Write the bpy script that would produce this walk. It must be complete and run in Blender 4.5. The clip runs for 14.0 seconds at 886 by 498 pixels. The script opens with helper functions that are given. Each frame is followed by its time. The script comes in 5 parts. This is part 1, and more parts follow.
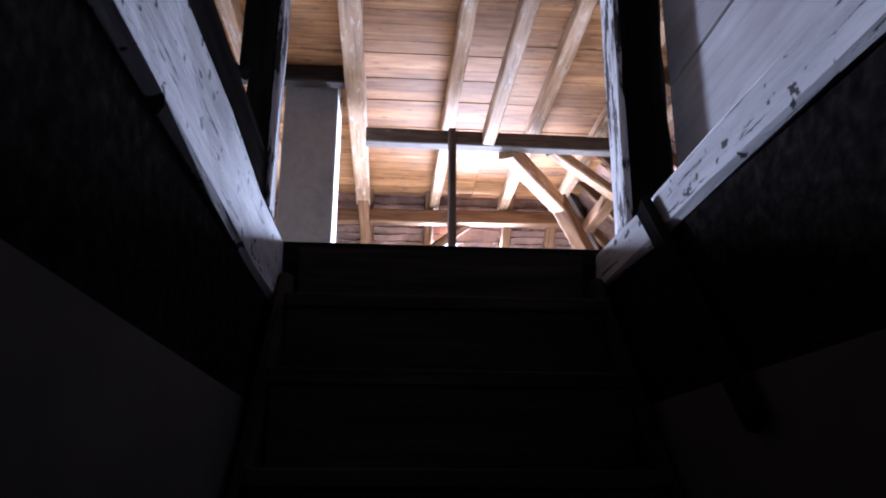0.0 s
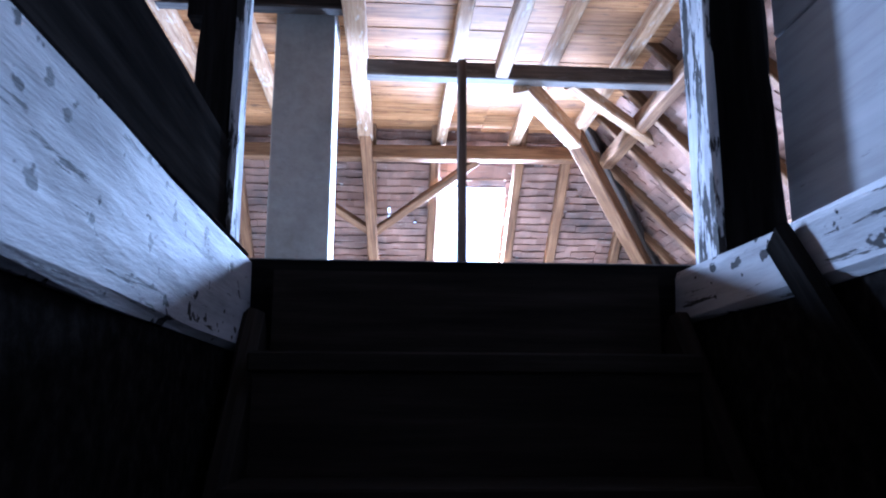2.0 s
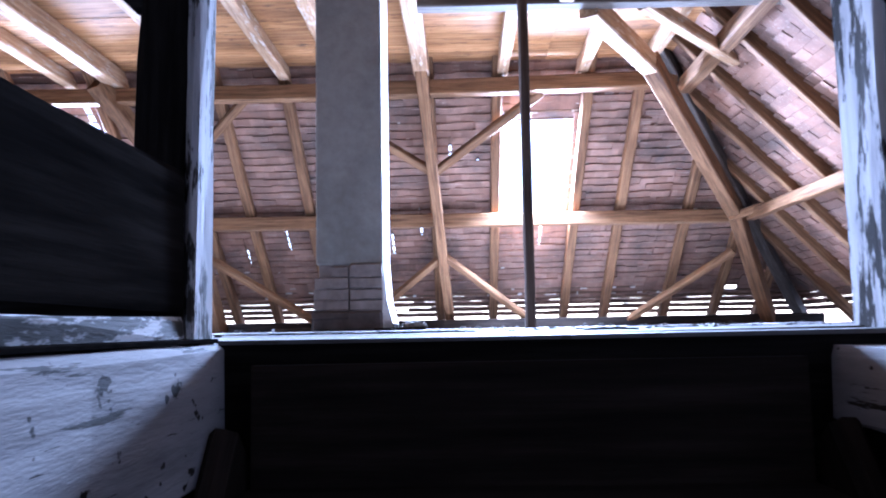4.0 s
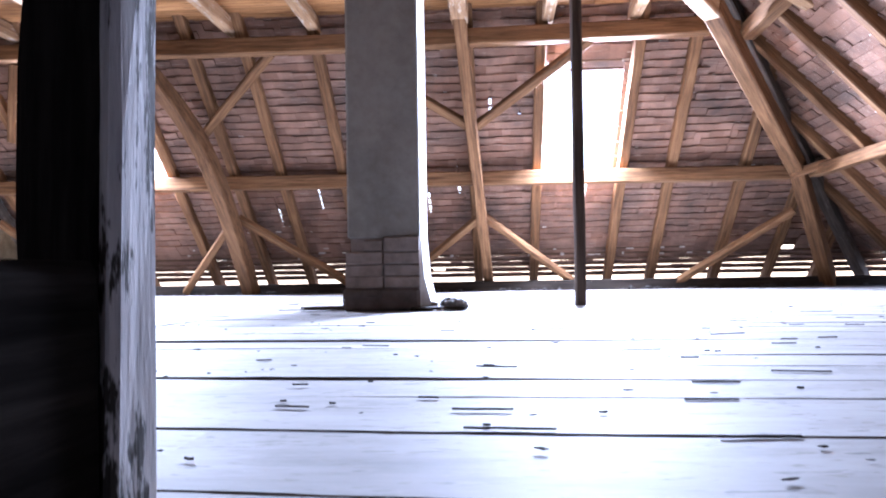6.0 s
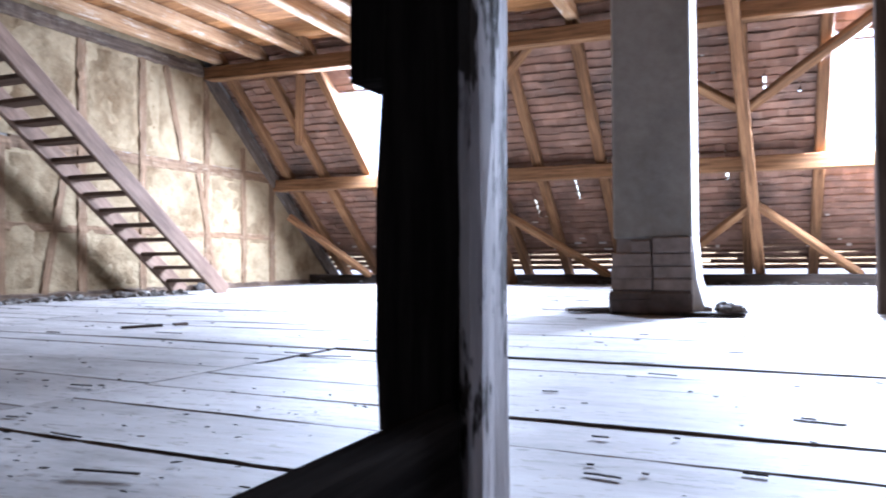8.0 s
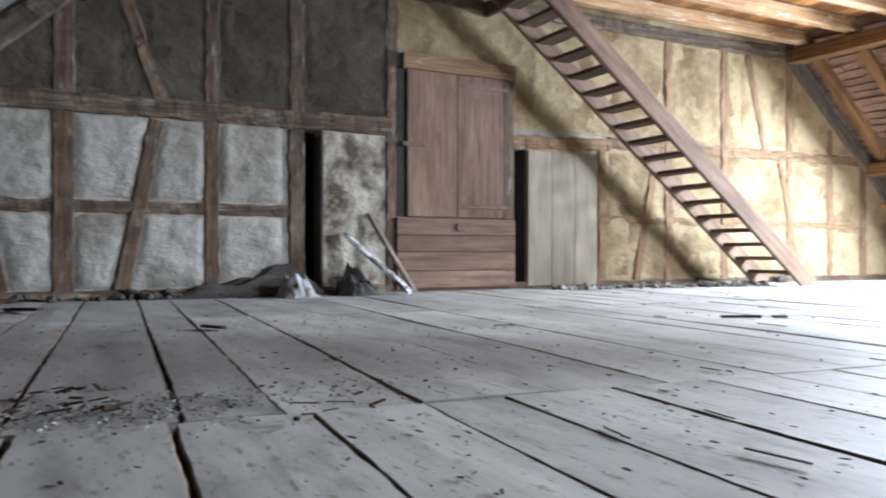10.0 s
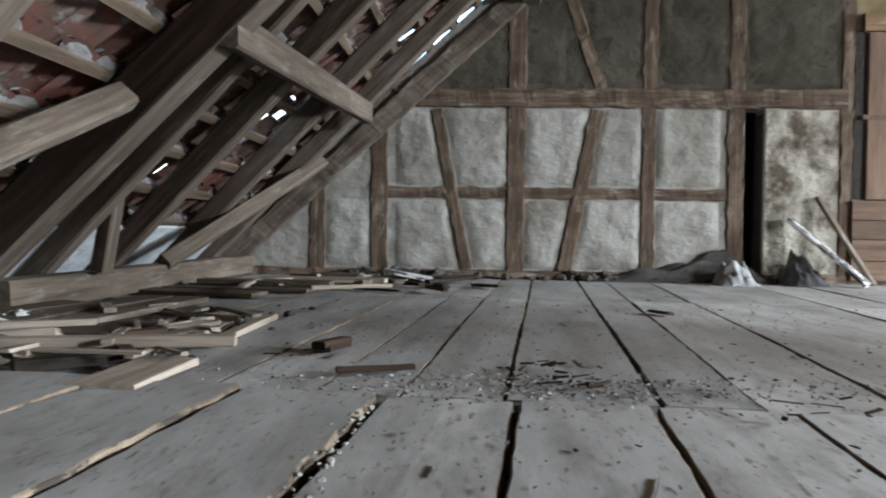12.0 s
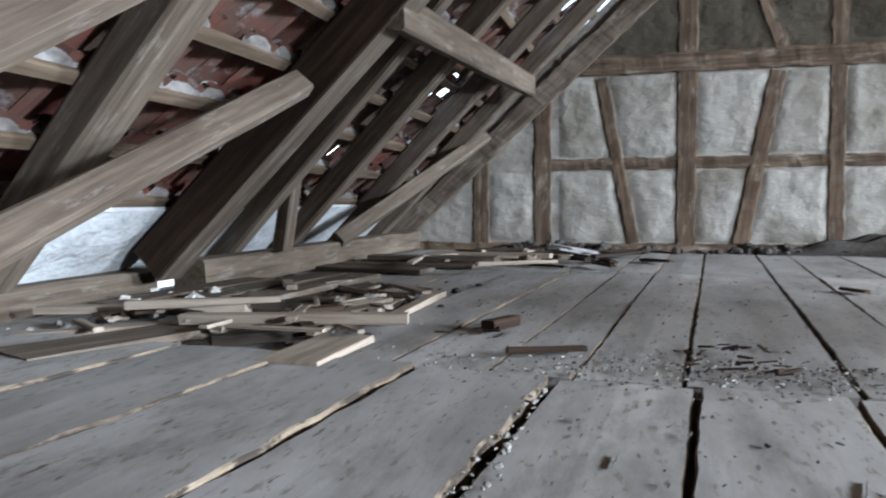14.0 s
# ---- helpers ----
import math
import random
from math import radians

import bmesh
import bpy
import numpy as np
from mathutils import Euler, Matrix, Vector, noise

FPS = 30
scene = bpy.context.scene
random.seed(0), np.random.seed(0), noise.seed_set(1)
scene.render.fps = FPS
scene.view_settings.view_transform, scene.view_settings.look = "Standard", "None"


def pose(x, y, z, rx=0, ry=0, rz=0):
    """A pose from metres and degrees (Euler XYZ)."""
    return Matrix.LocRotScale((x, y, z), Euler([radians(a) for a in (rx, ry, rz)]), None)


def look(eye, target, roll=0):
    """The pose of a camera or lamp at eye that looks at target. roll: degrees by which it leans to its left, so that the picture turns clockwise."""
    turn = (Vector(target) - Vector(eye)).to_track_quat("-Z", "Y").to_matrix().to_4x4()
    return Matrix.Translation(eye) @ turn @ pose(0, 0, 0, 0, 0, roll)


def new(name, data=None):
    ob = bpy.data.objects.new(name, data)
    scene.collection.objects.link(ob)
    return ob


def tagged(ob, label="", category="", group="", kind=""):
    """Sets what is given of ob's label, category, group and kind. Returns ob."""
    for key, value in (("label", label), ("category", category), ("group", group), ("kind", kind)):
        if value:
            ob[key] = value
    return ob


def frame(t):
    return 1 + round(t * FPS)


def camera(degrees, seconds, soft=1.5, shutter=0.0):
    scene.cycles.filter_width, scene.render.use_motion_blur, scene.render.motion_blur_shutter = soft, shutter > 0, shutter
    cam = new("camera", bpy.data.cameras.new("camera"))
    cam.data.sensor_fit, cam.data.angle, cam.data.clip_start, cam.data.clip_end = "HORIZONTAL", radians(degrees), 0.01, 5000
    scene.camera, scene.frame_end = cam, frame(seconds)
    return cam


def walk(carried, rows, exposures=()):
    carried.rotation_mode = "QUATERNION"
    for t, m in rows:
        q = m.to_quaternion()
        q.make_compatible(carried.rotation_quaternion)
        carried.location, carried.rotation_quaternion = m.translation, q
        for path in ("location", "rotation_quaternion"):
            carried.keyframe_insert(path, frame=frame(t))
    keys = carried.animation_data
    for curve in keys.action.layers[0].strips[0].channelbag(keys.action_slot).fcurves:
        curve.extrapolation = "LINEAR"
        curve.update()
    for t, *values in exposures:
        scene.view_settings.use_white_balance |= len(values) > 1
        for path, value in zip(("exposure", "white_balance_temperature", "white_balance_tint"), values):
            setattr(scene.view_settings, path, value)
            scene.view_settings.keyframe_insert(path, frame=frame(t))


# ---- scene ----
# Camera: t, eye x y z, heading (degrees left of +y), pitch, lean to the right
cam = camera(59.74, 14.0, soft=2.0, shutter=0.3)
EXPOSURES = [(0.0, 2.45, 5800, 28), (1.0, 2.4, 5800, 28), (2.0, 2.75, 4700, 18), (3.2, 2.75, 4700, 22), (5.3, 2.5, 5600, 27),
             (7.0, 2.24, 5850, 25), (9.0, 2.48, 6200, 17), (11.3, 2.62, 7150, 10), (12.5, 2.8, 7050, 10), (14.0, 3.0, 6800, 11)]
ROWS = [
    (0.0, -0.130, -2.042, -0.654, -4.08, 17.42, -0.30),
    (0.5, -0.107, -1.887, -0.581, -3.85, 17.03, -0.35),
    (1.0, -0.098, -1.795, -0.466, -2.64, 14.49, -0.15),
    (1.5, -0.126, -1.648, -0.376, -2.69, 13.51, -0.70),
    (2.0, -0.140, -1.554, -0.298, -3.78, 11.66, -0.20),
    (2.5, -0.100, -1.438, -0.208, -2.41, 10.40, 0.25),
    (3.0, -0.050, -1.348, -0.110, -0.97, 8.92, 0.50),
    (3.2, -0.043, -1.306, -0.055, -0.76, 7.80, 1.15),
    (4.0, -0.075, -1.130, 0.010, 1.45, 5.90, 1.10),
    (4.6, -0.095, -0.965, 0.062, 3.02, 4.20, 1.00),
    (5.3, -0.106, -0.770, 0.135, 3.95, 3.70, 0.80),
    (5.5, -0.109, -0.725, 0.157, 4.30, 1.80, 0.77),
    (6.0, -0.133, -0.669, 0.231, 4.12, 1.91, 0.94),
    (6.5, -0.152, -0.641, 0.317, 4.68, 1.97, 0.63),
    (7.0, -0.182, -0.606, 0.347, 7.50, -0.65, 0.55),
    (7.2, -0.195, -0.597, 0.352, 11.55, -0.75, 0.52),
    (7.5, -0.229, -0.589, 0.361, 16.64, 0.01, 0.49),
    (8.0, -0.253, -0.606, 0.364, 22.45, 0.72, 0.55),
    (8.5, -0.288, -0.681, 0.358, 31.91, 1.15, 0.11),
    (9.0, -0.329, -0.720, 0.364, 42.83, 0.65, -0.20),
    (9.2, -0.336, -0.711, 0.372, 46.95, 0.65, 0.12),
    (10.0, -0.340, -0.769, 0.372, 62.69, 0.15, -0.03),
    (10.7, -0.340, -0.823, 0.377, 74.79, -0.38, -0.16),
    (11.3, -0.344, -0.865, 0.387, 83.02, -1.31, -0.30),
    (11.5, -0.337, -0.878, 0.392, 85.61, -1.25, -0.32),
    (12.0, -0.333, -0.918, 0.391, 92.89, -1.37, -0.79),
    (12.5, -0.335, -0.945, 0.396, 98.15, -2.21, -0.44),
    (13.0, -0.336, -0.950, 0.401, 101.72, -1.68, -0.02),
    (13.5, -0.345, -0.952, 0.406, 100.16, -1.56, 0.42),
    (14.0, -0.353, -0.943, 0.411, 104.82, -3.48, 0.35),
]


def aim(x, y, z, yaw, pitch, lean):
    a, b = radians(yaw), radians(pitch)
    way = Vector((-math.sin(a) * math.cos(b), math.cos(a) * math.cos(b), math.sin(b)))
    return look((x, y, z), Vector((x, y, z)) + way, -lean)


walk(cam, [(r[0], aim(*r[1:])) for r in ROWS], EXPOSURES)
# ---- the plan ----
GX = -6.77                     # inner face of the gable wall
N_FOOT, N_RISE = 10.55, 0.87   # north rafters: z = N_RISE * (N_FOOT - y)
S_FOOT, S_RISE = -3.20, 0.93  # south rafters: z = S_RISE * (y - S_FOOT)
E_FOOT, E_RISE = 5.00, 1.05    # hipped east end: z = E_RISE * (E_FOOT - x)
RIDGE_Y = (N_RISE * N_FOOT + S_RISE * S_FOOT) / (N_RISE + S_RISE)
RIDGE_Z = N_RISE * (N_FOOT - RIDGE_Y)
CEIL_Z = 2.99
OX0, OX1, OY0, OY1 = -0.42, 0.44, -2.35, 0.0   # stair opening


def north(x, z, lift=0.0):
    """A point of the north rafter plane; lift: metres inward from it."""
    k = math.hypot(1, N_RISE)
    return (x, N_FOOT - z / N_RISE - lift * N_RISE / k, z - lift / k)


def south(x, z, lift=0.0):
    k = math.hypot(1, S_RISE)
    return (x, S_FOOT + z / S_RISE + lift * S_RISE / k, z - lift / k)


def east(y, z, lift=0.0):
    k = math.hypot(1, E_RISE)
    return (E_FOOT - z / E_RISE - lift * E_RISE / k, y, z - lift / k)


UP_N = Vector((0, N_RISE, 1)).normalized()
UP_S = Vector((0, -S_RISE, 1)).normalized()
UP_E = Vector((E_RISE, 0, 1)).normalized()
HOLES = [(0.36, 1.36, 1.22, 2.36), (-5.25, -4.30, 1.22, 2.40)]   # openings in the north roof: x0, x1, z0, z1

# ---- light ----
SUN_UP, SUN_TURN = radians(48), radians(20)
world = bpy.data.worlds.new("sky")
scene.world = world
world.use_nodes = True
wn = world.node_tree.nodes
sky = wn.new("ShaderNodeTexSky")
sky.sky_type = "NISHITA"
sky.sun_disc = False
sky.sun_elevation, sky.sun_rotation = SUN_UP, SUN_TURN
world.node_tree.links.new(sky.outputs[0], wn["Background"].inputs[0])
wn["Background"].inputs[1].default_value = 0.15


def sun_lamp():
    data = bpy.data.lights.new("sun", "SUN")
    data.energy, data.angle, data.color = 1.0, radians(12), (1.0, 0.96, 0.9)
    ob = new("sun", data)
    ob.matrix_world = look((0, 0, 0), (-math.sin(SUN_TURN) * math.cos(SUN_UP), -math.cos(SUN_TURN) * math.cos(SUN_UP), -math.sin(SUN_UP)))


sun_lamp()


def sky_lamp(centre, target, w, h, power, color=(0.70, 0.84, 1.0)):
    data = bpy.data.lights.new("sky_opening", "AREA")
    data.shape, data.size, data.size_y, data.energy, data.color = "RECTANGLE", w, h, power, color
    ob = new("sky_opening", data)
    ob.matrix_world = look(centre, target)


def roof_normal_lamp(x0, x1, z0, z1, power):
    a, b = Vector(north((x0 + x1) / 2, (z0 + z1) / 2, -0.26)), Vector(north((x0 + x1) / 2, (z0 + z1) / 2, 1.0))
    sky_lamp(a, b, x1 - x0, (z1 - z0) * math.hypot(1, 1 / N_RISE), power)


for h, power in zip(HOLES, (880, 520)):
    roof_normal_lamp(*h, power)

# ---- materials ----
def nodes_of(name):
    m = bpy.data.materials.new(name)
    m.use_nodes = True
    nt = m.node_tree
    return m, nt, nt.nodes["Principled BSDF"]


def ramp(nt, fac, stops):
    r = nt.nodes.new("ShaderNodeValToRGB")
    while len(r.color_ramp.elements) < len(stops):
        r.color_ramp.elements.new(0.5)
    for e, (p, c) in zip(r.color_ramp.elements, stops):
        e.position, e.color = p, (*c, 1)
    nt.links.new(fac, r.inputs[0])
    return r.outputs[0]


def noise_node(nt, vec, scale, detail=4.0, rough=0.6):
    n = nt.nodes.new("ShaderNodeTexNoise")
    n.inputs["Scale"].default_value, n.inputs["Detail"].default_value, n.inputs["Roughness"].default_value = scale, detail, rough
    nt.links.new(vec, n.inputs["Vector"])
    return n.outputs["Fac"]


def mixc(nt, fac, a, b, mode="MIX"):
    n = nt.nodes.new("ShaderNodeMix")
    n.data_type, n.blend_type = "RGBA", mode
    for sock, v in ((n.inputs[0], fac), (n.inputs[6], a), (n.inputs[7], b)):
        if isinstance(v, (int, float)):
            sock.default_value = v
        elif isinstance(v, tuple):
            sock.default_value = (*v, 1)
        else:
            nt.links.new(v, sock)
    return n.outputs[2]


def mapped(nt, scale, island=True):
    tc = nt.nodes.new("ShaderNodeTexCoord")
    mp = nt.nodes.new("ShaderNodeMapping")
    mp.inputs["Scale"].default_value = scale
    nt.links.new(tc.outputs["Object"], mp.inputs["Vector"])
    oi = nt.nodes.new("ShaderNodeObjectInfo")
    mul = nt.nodes.new("ShaderNodeMath")
    mul.operation, mul.inputs[1].default_value = "MULTIPLY", 37.0
    nt.links.new(oi.outputs["Random"], mul.inputs[0])
    nt.links.new(mul.outputs[0], mp.inputs["Location"])
    return mp.outputs[0], oi.outputs["Random"]


def bump(nt, bsdf, height, strength, dist=0.01):
    b = nt.nodes.new("ShaderNodeBump")
    b.inputs["Strength"].default_value, b.inputs["Distance"].default_value = strength, dist
    nt.links.new(height, b.inputs["Height"])
    nt.links.new(b.outputs[0], bsdf.inputs["Normal"])


def wood(name, dark, mid, light, grain=(1.2, 22, 22), rough=0.8, stain=None, stain_at=(0.52, 0.68), bumps=0.35, speck=0.0, spec=0.12, island=False, stain_scale=(2.0, 9, 9), pits=0.0):
    """Wood whose grain runs along the object's own x."""
    m, nt, b = nodes_of(name)
    v, rnd = mapped(nt, grain)
    g = noise_node(nt, v, 1.6, 6, 0.65)
    c = ramp(nt, g, [(0.28, dark), (0.5, mid), (0.74, light)])
    v2, _ = mapped(nt, (0.9, 2.2, 2.2))
    blot = noise_node(nt, v2, 1.4, 4, 0.6)
    c = mixc(nt, 0.75, c, ramp(nt, blot, [(0.25, (0.45, 0.42, 0.40)), (0.62, (1, 1, 1))]), "MULTIPLY")
    c = mixc(nt, 0.5, c, ramp(nt, rnd, [(0.0, (0.62, 0.58, 0.55)), (1.0, (1.15, 1.1, 1.05))]), "MULTIPLY")
    if island:
        geo = nt.nodes.new("ShaderNodeNewGeometry")
        c = mixc(nt, 0.9, c, ramp(nt, geo.outputs["Random Per Island"], [(0.0, (0.58, 0.52, 0.46)), (0.5, (0.9, 0.86, 0.82)), (1.0, (1.15, 1.1, 1.05))]), "MULTIPLY")
    if stain:
        v3, _ = mapped(nt, stain_scale)
        s = noise_node(nt, v3, 2.2, 5, 0.7)
        f = ramp(nt, s, [(stain_at[0], (0, 0, 0)), (stain_at[1], (1, 1, 1))])
        c = mixc(nt, f, c, stain)
    if pits:
        vp, _ = mapped(nt, (9, 14, 14))
        s = noise_node(nt, vp, 2.0, 3, 0.55)
        c = mixc(nt, ramp(nt, s, [(pits, (0, 0, 0)), (pits + 0.03, (1, 1, 1))]), c, (0.035, 0.03, 0.028))
    if speck:
        v4, _ = mapped(nt, (7, 22, 22))
        s = noise_node(nt, v4, 2.6, 3, 0.6)
        c = mixc(nt, ramp(nt, s, [(speck, (0, 0, 0)), (speck + 0.06, (1, 1, 1))]), c, (0.16, 0.145, 0.125))
        v6, _ = mapped(nt, (9, 34, 34))
        s = noise_node(nt, v6, 1.5, 2, 0.5)
        c = mixc(nt, ramp(nt, s, [(0.68, (0, 0, 0)), (0.72, (0.85, 0.85, 0.85))]), c, (0.07, 0.06, 0.05))
        v5, _ = mapped(nt, (1.3, 3.2, 3.2))
        s = noise_node(nt, v5, 1.3, 7, 0.7)
        c = mixc(nt, 0.9, c, ramp(nt, s, [(0.32, (0.55, 0.53, 0.50)), (0.47, (0.93, 0.92, 0.91)), (0.60, (1, 1, 1))]), "MULTIPLY")
    nt.links.new(c, b.inputs["Base Color"])
    b.inputs["Roughness"].default_value = rough
    b.inputs["Specular IOR Level"].default_value = spec
    bump(nt, b, g, bumps, 0.006)
    return m


def plaster(name, base, dirt, amount=(0.45, 0.7), scale=1.4, brushed=1.0):
    m, nt, b = nodes_of(name)
    v, _ = mapped(nt, (1, 1, 1))
    big = noise_node(nt, v, scale, 6, 0.62)
    fine = noise_node(nt, v, 14, 5, 0.6)
    c = mixc(nt, ramp(nt, big, [(amount[0], (0, 0, 0)), (amount[1], (1, 1, 1))]), base, dirt)
    c = mixc(nt, 0.5, c, ramp(nt, fine, [(0.3, (0.72, 0.70, 0.66)), (0.6, (1, 1, 1))]), "MULTIPLY")
    nt.links.new(c, b.inputs["Base Color"])
    b.inputs["Roughness"].default_value = 0.95
    b.inputs["Specular IOR Level"].default_value = 0.1
    v2, _ = mapped(nt, (1, 1, 1.4))
    h = noise_node(nt, v2, 4.5, 6, 0.6)
    bump(nt, b, h, 0.9 * brushed, 0.05)
    return m


def plain(name, col, rough=0.9, vary=0.35, scale=18, metal=0.0):
    m, nt, b = nodes_of(name)
    v, rnd = mapped(nt, (1, 1, 1))
    n = noise_node(nt, v, scale, 4, 0.6)
    lo = tuple(x * (1 - vary) for x in col)
    hi = tuple(min(1, x * (1 + vary)) for x in col)
    c = ramp(nt, n, [(0.3, lo), (0.7, hi)])
    nt.links.new(c, b.inputs["Base Color"])
    b.inputs["Roughness"].default_value, b.inputs["Metallic"].default_value = rough, metal
    bump(nt, b, n, 0.3, 0.01)
    return m


WARM = wood("warm_timber", (0.06, 0.030, 0.015), (0.19, 0.098, 0.046), (0.32, 0.18, 0.088), stain=(0.07, 0.038, 0.024), stain_at=(0.60, 0.78))
JOIST = wood("joist_timber", (0.22, 0.118, 0.06), (0.43, 0.265, 0.145), (0.58, 0.40, 0.24), stain=(0.54, 0.48, 0.40), stain_at=(0.55, 0.72))
CEIL = wood("ceiling_board_wood", (0.18, 0.078, 0.028), (0.38, 0.19, 0.076), (0.53, 0.305, 0.145), grain=(1.0, 16, 16), stain=(0.07, 0.038, 0.022), stain_at=(0.55, 0.70), island=True)
POLEW = wood("brown_pole_wood", (0.045, 0.031, 0.024), (0.10, 0.072, 0.056), (0.165, 0.125, 0.098))
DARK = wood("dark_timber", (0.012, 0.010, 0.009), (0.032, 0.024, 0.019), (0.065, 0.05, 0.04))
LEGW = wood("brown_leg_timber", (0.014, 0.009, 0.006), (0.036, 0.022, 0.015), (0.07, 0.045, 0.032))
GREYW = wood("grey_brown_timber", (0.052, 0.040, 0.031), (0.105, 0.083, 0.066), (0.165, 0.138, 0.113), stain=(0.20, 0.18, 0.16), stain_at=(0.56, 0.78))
WALLW = wood("wall_stud_timber", (0.034, 0.023, 0.017), (0.090, 0.063, 0.045), (0.16, 0.12, 0.09), stain=(0.20, 0.18, 0.15), stain_at=(0.55, 0.75))
FLOORW = wood("floor_board_wood", (0.235, 0.232, 0.228), (0.308, 0.307, 0.305), (0.362, 0.362, 0.36), grain=(1.3, 6, 6), stain=(0.085, 0.075, 0.065), stain_at=(0.645, 0.71), bumps=0.4, speck=0.60, rough=0.72, spec=0.4)
EDGEW = wood("split_board_edge", (0.03, 0.024, 0.02), (0.11, 0.085, 0.065), (0.30, 0.23, 0.17), grain=(2.5, 30, 30))
SPLITE = wood("torn_board_edge", (0.07, 0.055, 0.042), (0.19, 0.15, 0.112), (0.33, 0.265, 0.20), grain=(4.0, 26, 26), stain=(0.04, 0.032, 0.026), stain_at=(0.48, 0.56), stain_scale=(3.5, 9, 9))
SPLINT = wood("fresh_split_wood", (0.17, 0.138, 0.112), (0.28, 0.235, 0.195), (0.38, 0.328, 0.28))
DOORW = wood("red_brown_door_wood", (0.092, 0.060, 0.044), (0.162, 0.109, 0.080), (0.225, 0.160, 0.122), grain=(1.0, 14, 14), stain=(0.075, 0.048, 0.035), stain_at=(0.54, 0.74))
WHITEW = wood("whitewashed_timber", (0.40, 0.40, 0.42), (0.50, 0.50, 0.52), (0.56, 0.56, 0.58), stain=(0.22, 0.21, 0.20), stain_at=(0.64, 0.69), bumps=0.3, stain_scale=(1.5, 18, 18))
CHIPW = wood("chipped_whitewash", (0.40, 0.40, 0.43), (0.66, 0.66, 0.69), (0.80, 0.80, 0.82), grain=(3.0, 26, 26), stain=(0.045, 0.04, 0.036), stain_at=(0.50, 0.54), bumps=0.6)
# Near-black wood; on the opening's boards it also stands in for shade.
BLACKW = wood("black_timber_and_shade", (0.005, 0.005, 0.005), (0.015, 0.0135, 0.013), (0.034, 0.030, 0.028), rough=1.0, spec=0.0)
WALLP = plaster("lime_plaster", (0.24, 0.228, 0.208), (0.135, 0.12, 0.10), amount=(0.46, 0.66))
EAVEP = plaster("eave_mortar", (0.42, 0.44, 0.46), (0.20, 0.20, 0.20))
LIMEB = plaster("lime_bedding_mortar", (0.21, 0.20, 0.195), (0.085, 0.075, 0.07), amount=(0.40, 0.60), scale=6)
TRIMW = wood("mottled_whitewash", (0.34, 0.34, 0.36), (0.52, 0.52, 0.545), (0.64, 0.64, 0.66), grain=(2.0, 14, 14), stain=(0.05, 0.045, 0.04), stain_at=(0.60, 0.63), bumps=0.9, stain_scale=(1.6, 22, 22), pits=0.615)
HATCHW = wood("grey_hatch_wood", (0.16, 0.13, 0.10), (0.215, 0.185, 0.145), (0.27, 0.235, 0.19), grain=(0.8, 6, 6))
CHIMP = plaster("chimney_render", (0.37, 0.36, 0.335), (0.26, 0.25, 0.23), scale=2.5, brushed=0.25)
CHIMW = plaster("whitewash_render", (0.80, 0.79, 0.77), (0.55, 0.53, 0.50), scale=3.0, brushed=0.6)
BRICK = plain("old_brick", (0.29, 0.24, 0.215), vary=0.3, scale=9)
FOOTB = plain("dark_chimney_foot", (0.105, 0.085, 0.078), vary=0.4, scale=7)


def tile_clay(name, cols, soot_at, lime_at, lime_col, stretch):
    m, nt, b = nodes_of(name)
    v, _ = mapped(nt, (1, 1, 1))
    geo = nt.nodes.new("ShaderNodeNewGeometry")
    c = ramp(nt, geo.outputs["Random Per Island"], [(0.0, cols[0]), (0.5, cols[1]), (1.0, cols[2])])
    soot = noise_node(nt, v, 1.7, 5, 0.65)
    c = mixc(nt, ramp(nt, soot, [(soot_at[0], (0, 0, 0)), (soot_at[1], (1, 1, 1))]), c, (0.075, 0.052, 0.042))
    vs, _ = mapped(nt, stretch)
    lime = noise_node(nt, vs, 3.0, 5, 0.65)
    c = mixc(nt, ramp(nt, lime, [(lime_at[0], (0, 0, 0)), (lime_at[1], (1, 1, 1))]), c, lime_col)
    nt.links.new(c, b.inputs["Base Color"])
    b.inputs["Roughness"].default_value = 0.95
    b.inputs["Specular IOR Level"].default_value = 0.1
    bump(nt, b, lime, 0.5, 0.012)
    return m


TILE = tile_clay("clay_tile", ((0.18, 0.094, 0.062), (0.225, 0.122, 0.082), (0.27, 0.152, 0.105)), (0.40, 0.72), (0.58, 0.70), (0.30, 0.22, 0.17), (0.9, 17, 17))
PANTILE = tile_clay("clay_pantile", ((0.060, 0.022, 0.017), (0.10, 0.033, 0.025), (0.145, 0.048, 0.036)), (0.36, 0.56), (0.58, 0.68), (0.15, 0.138, 0.134), (3.5, 3.5, 3.5))
PATCHP = plaster("patched_rubble_plaster", (0.32, 0.295, 0.25), (0.075, 0.058, 0.043), amount=(0.46, 0.60), scale=2.6, brushed=1.4)
# Brown clay, darkened further for the weak light on the upper wall.
CLAYP = plaster("dimmed_clay_plaster", (0.060, 0.052, 0.040), (0.032, 0.027, 0.020), amount=(0.40, 0.66))
BEIGEP = plaster("beige_lime_plaster", (0.235, 0.182, 0.112), (0.105, 0.069, 0.036), amount=(0.44, 0.66))
STUDR = wood("pale_stud_timber", (0.085, 0.05, 0.028), (0.15, 0.095, 0.055), (0.22, 0.15, 0.095), stain=(0.25, 0.20, 0.14), stain_at=(0.56, 0.74))
LATHW = wood("thin_lath_wood", (0.075, 0.042, 0.026), (0.15, 0.088, 0.055), (0.25, 0.16, 0.105))
CRUMB = plain("mortar_crumb", (0.50, 0.44, 0.38), vary=0.3, scale=20)
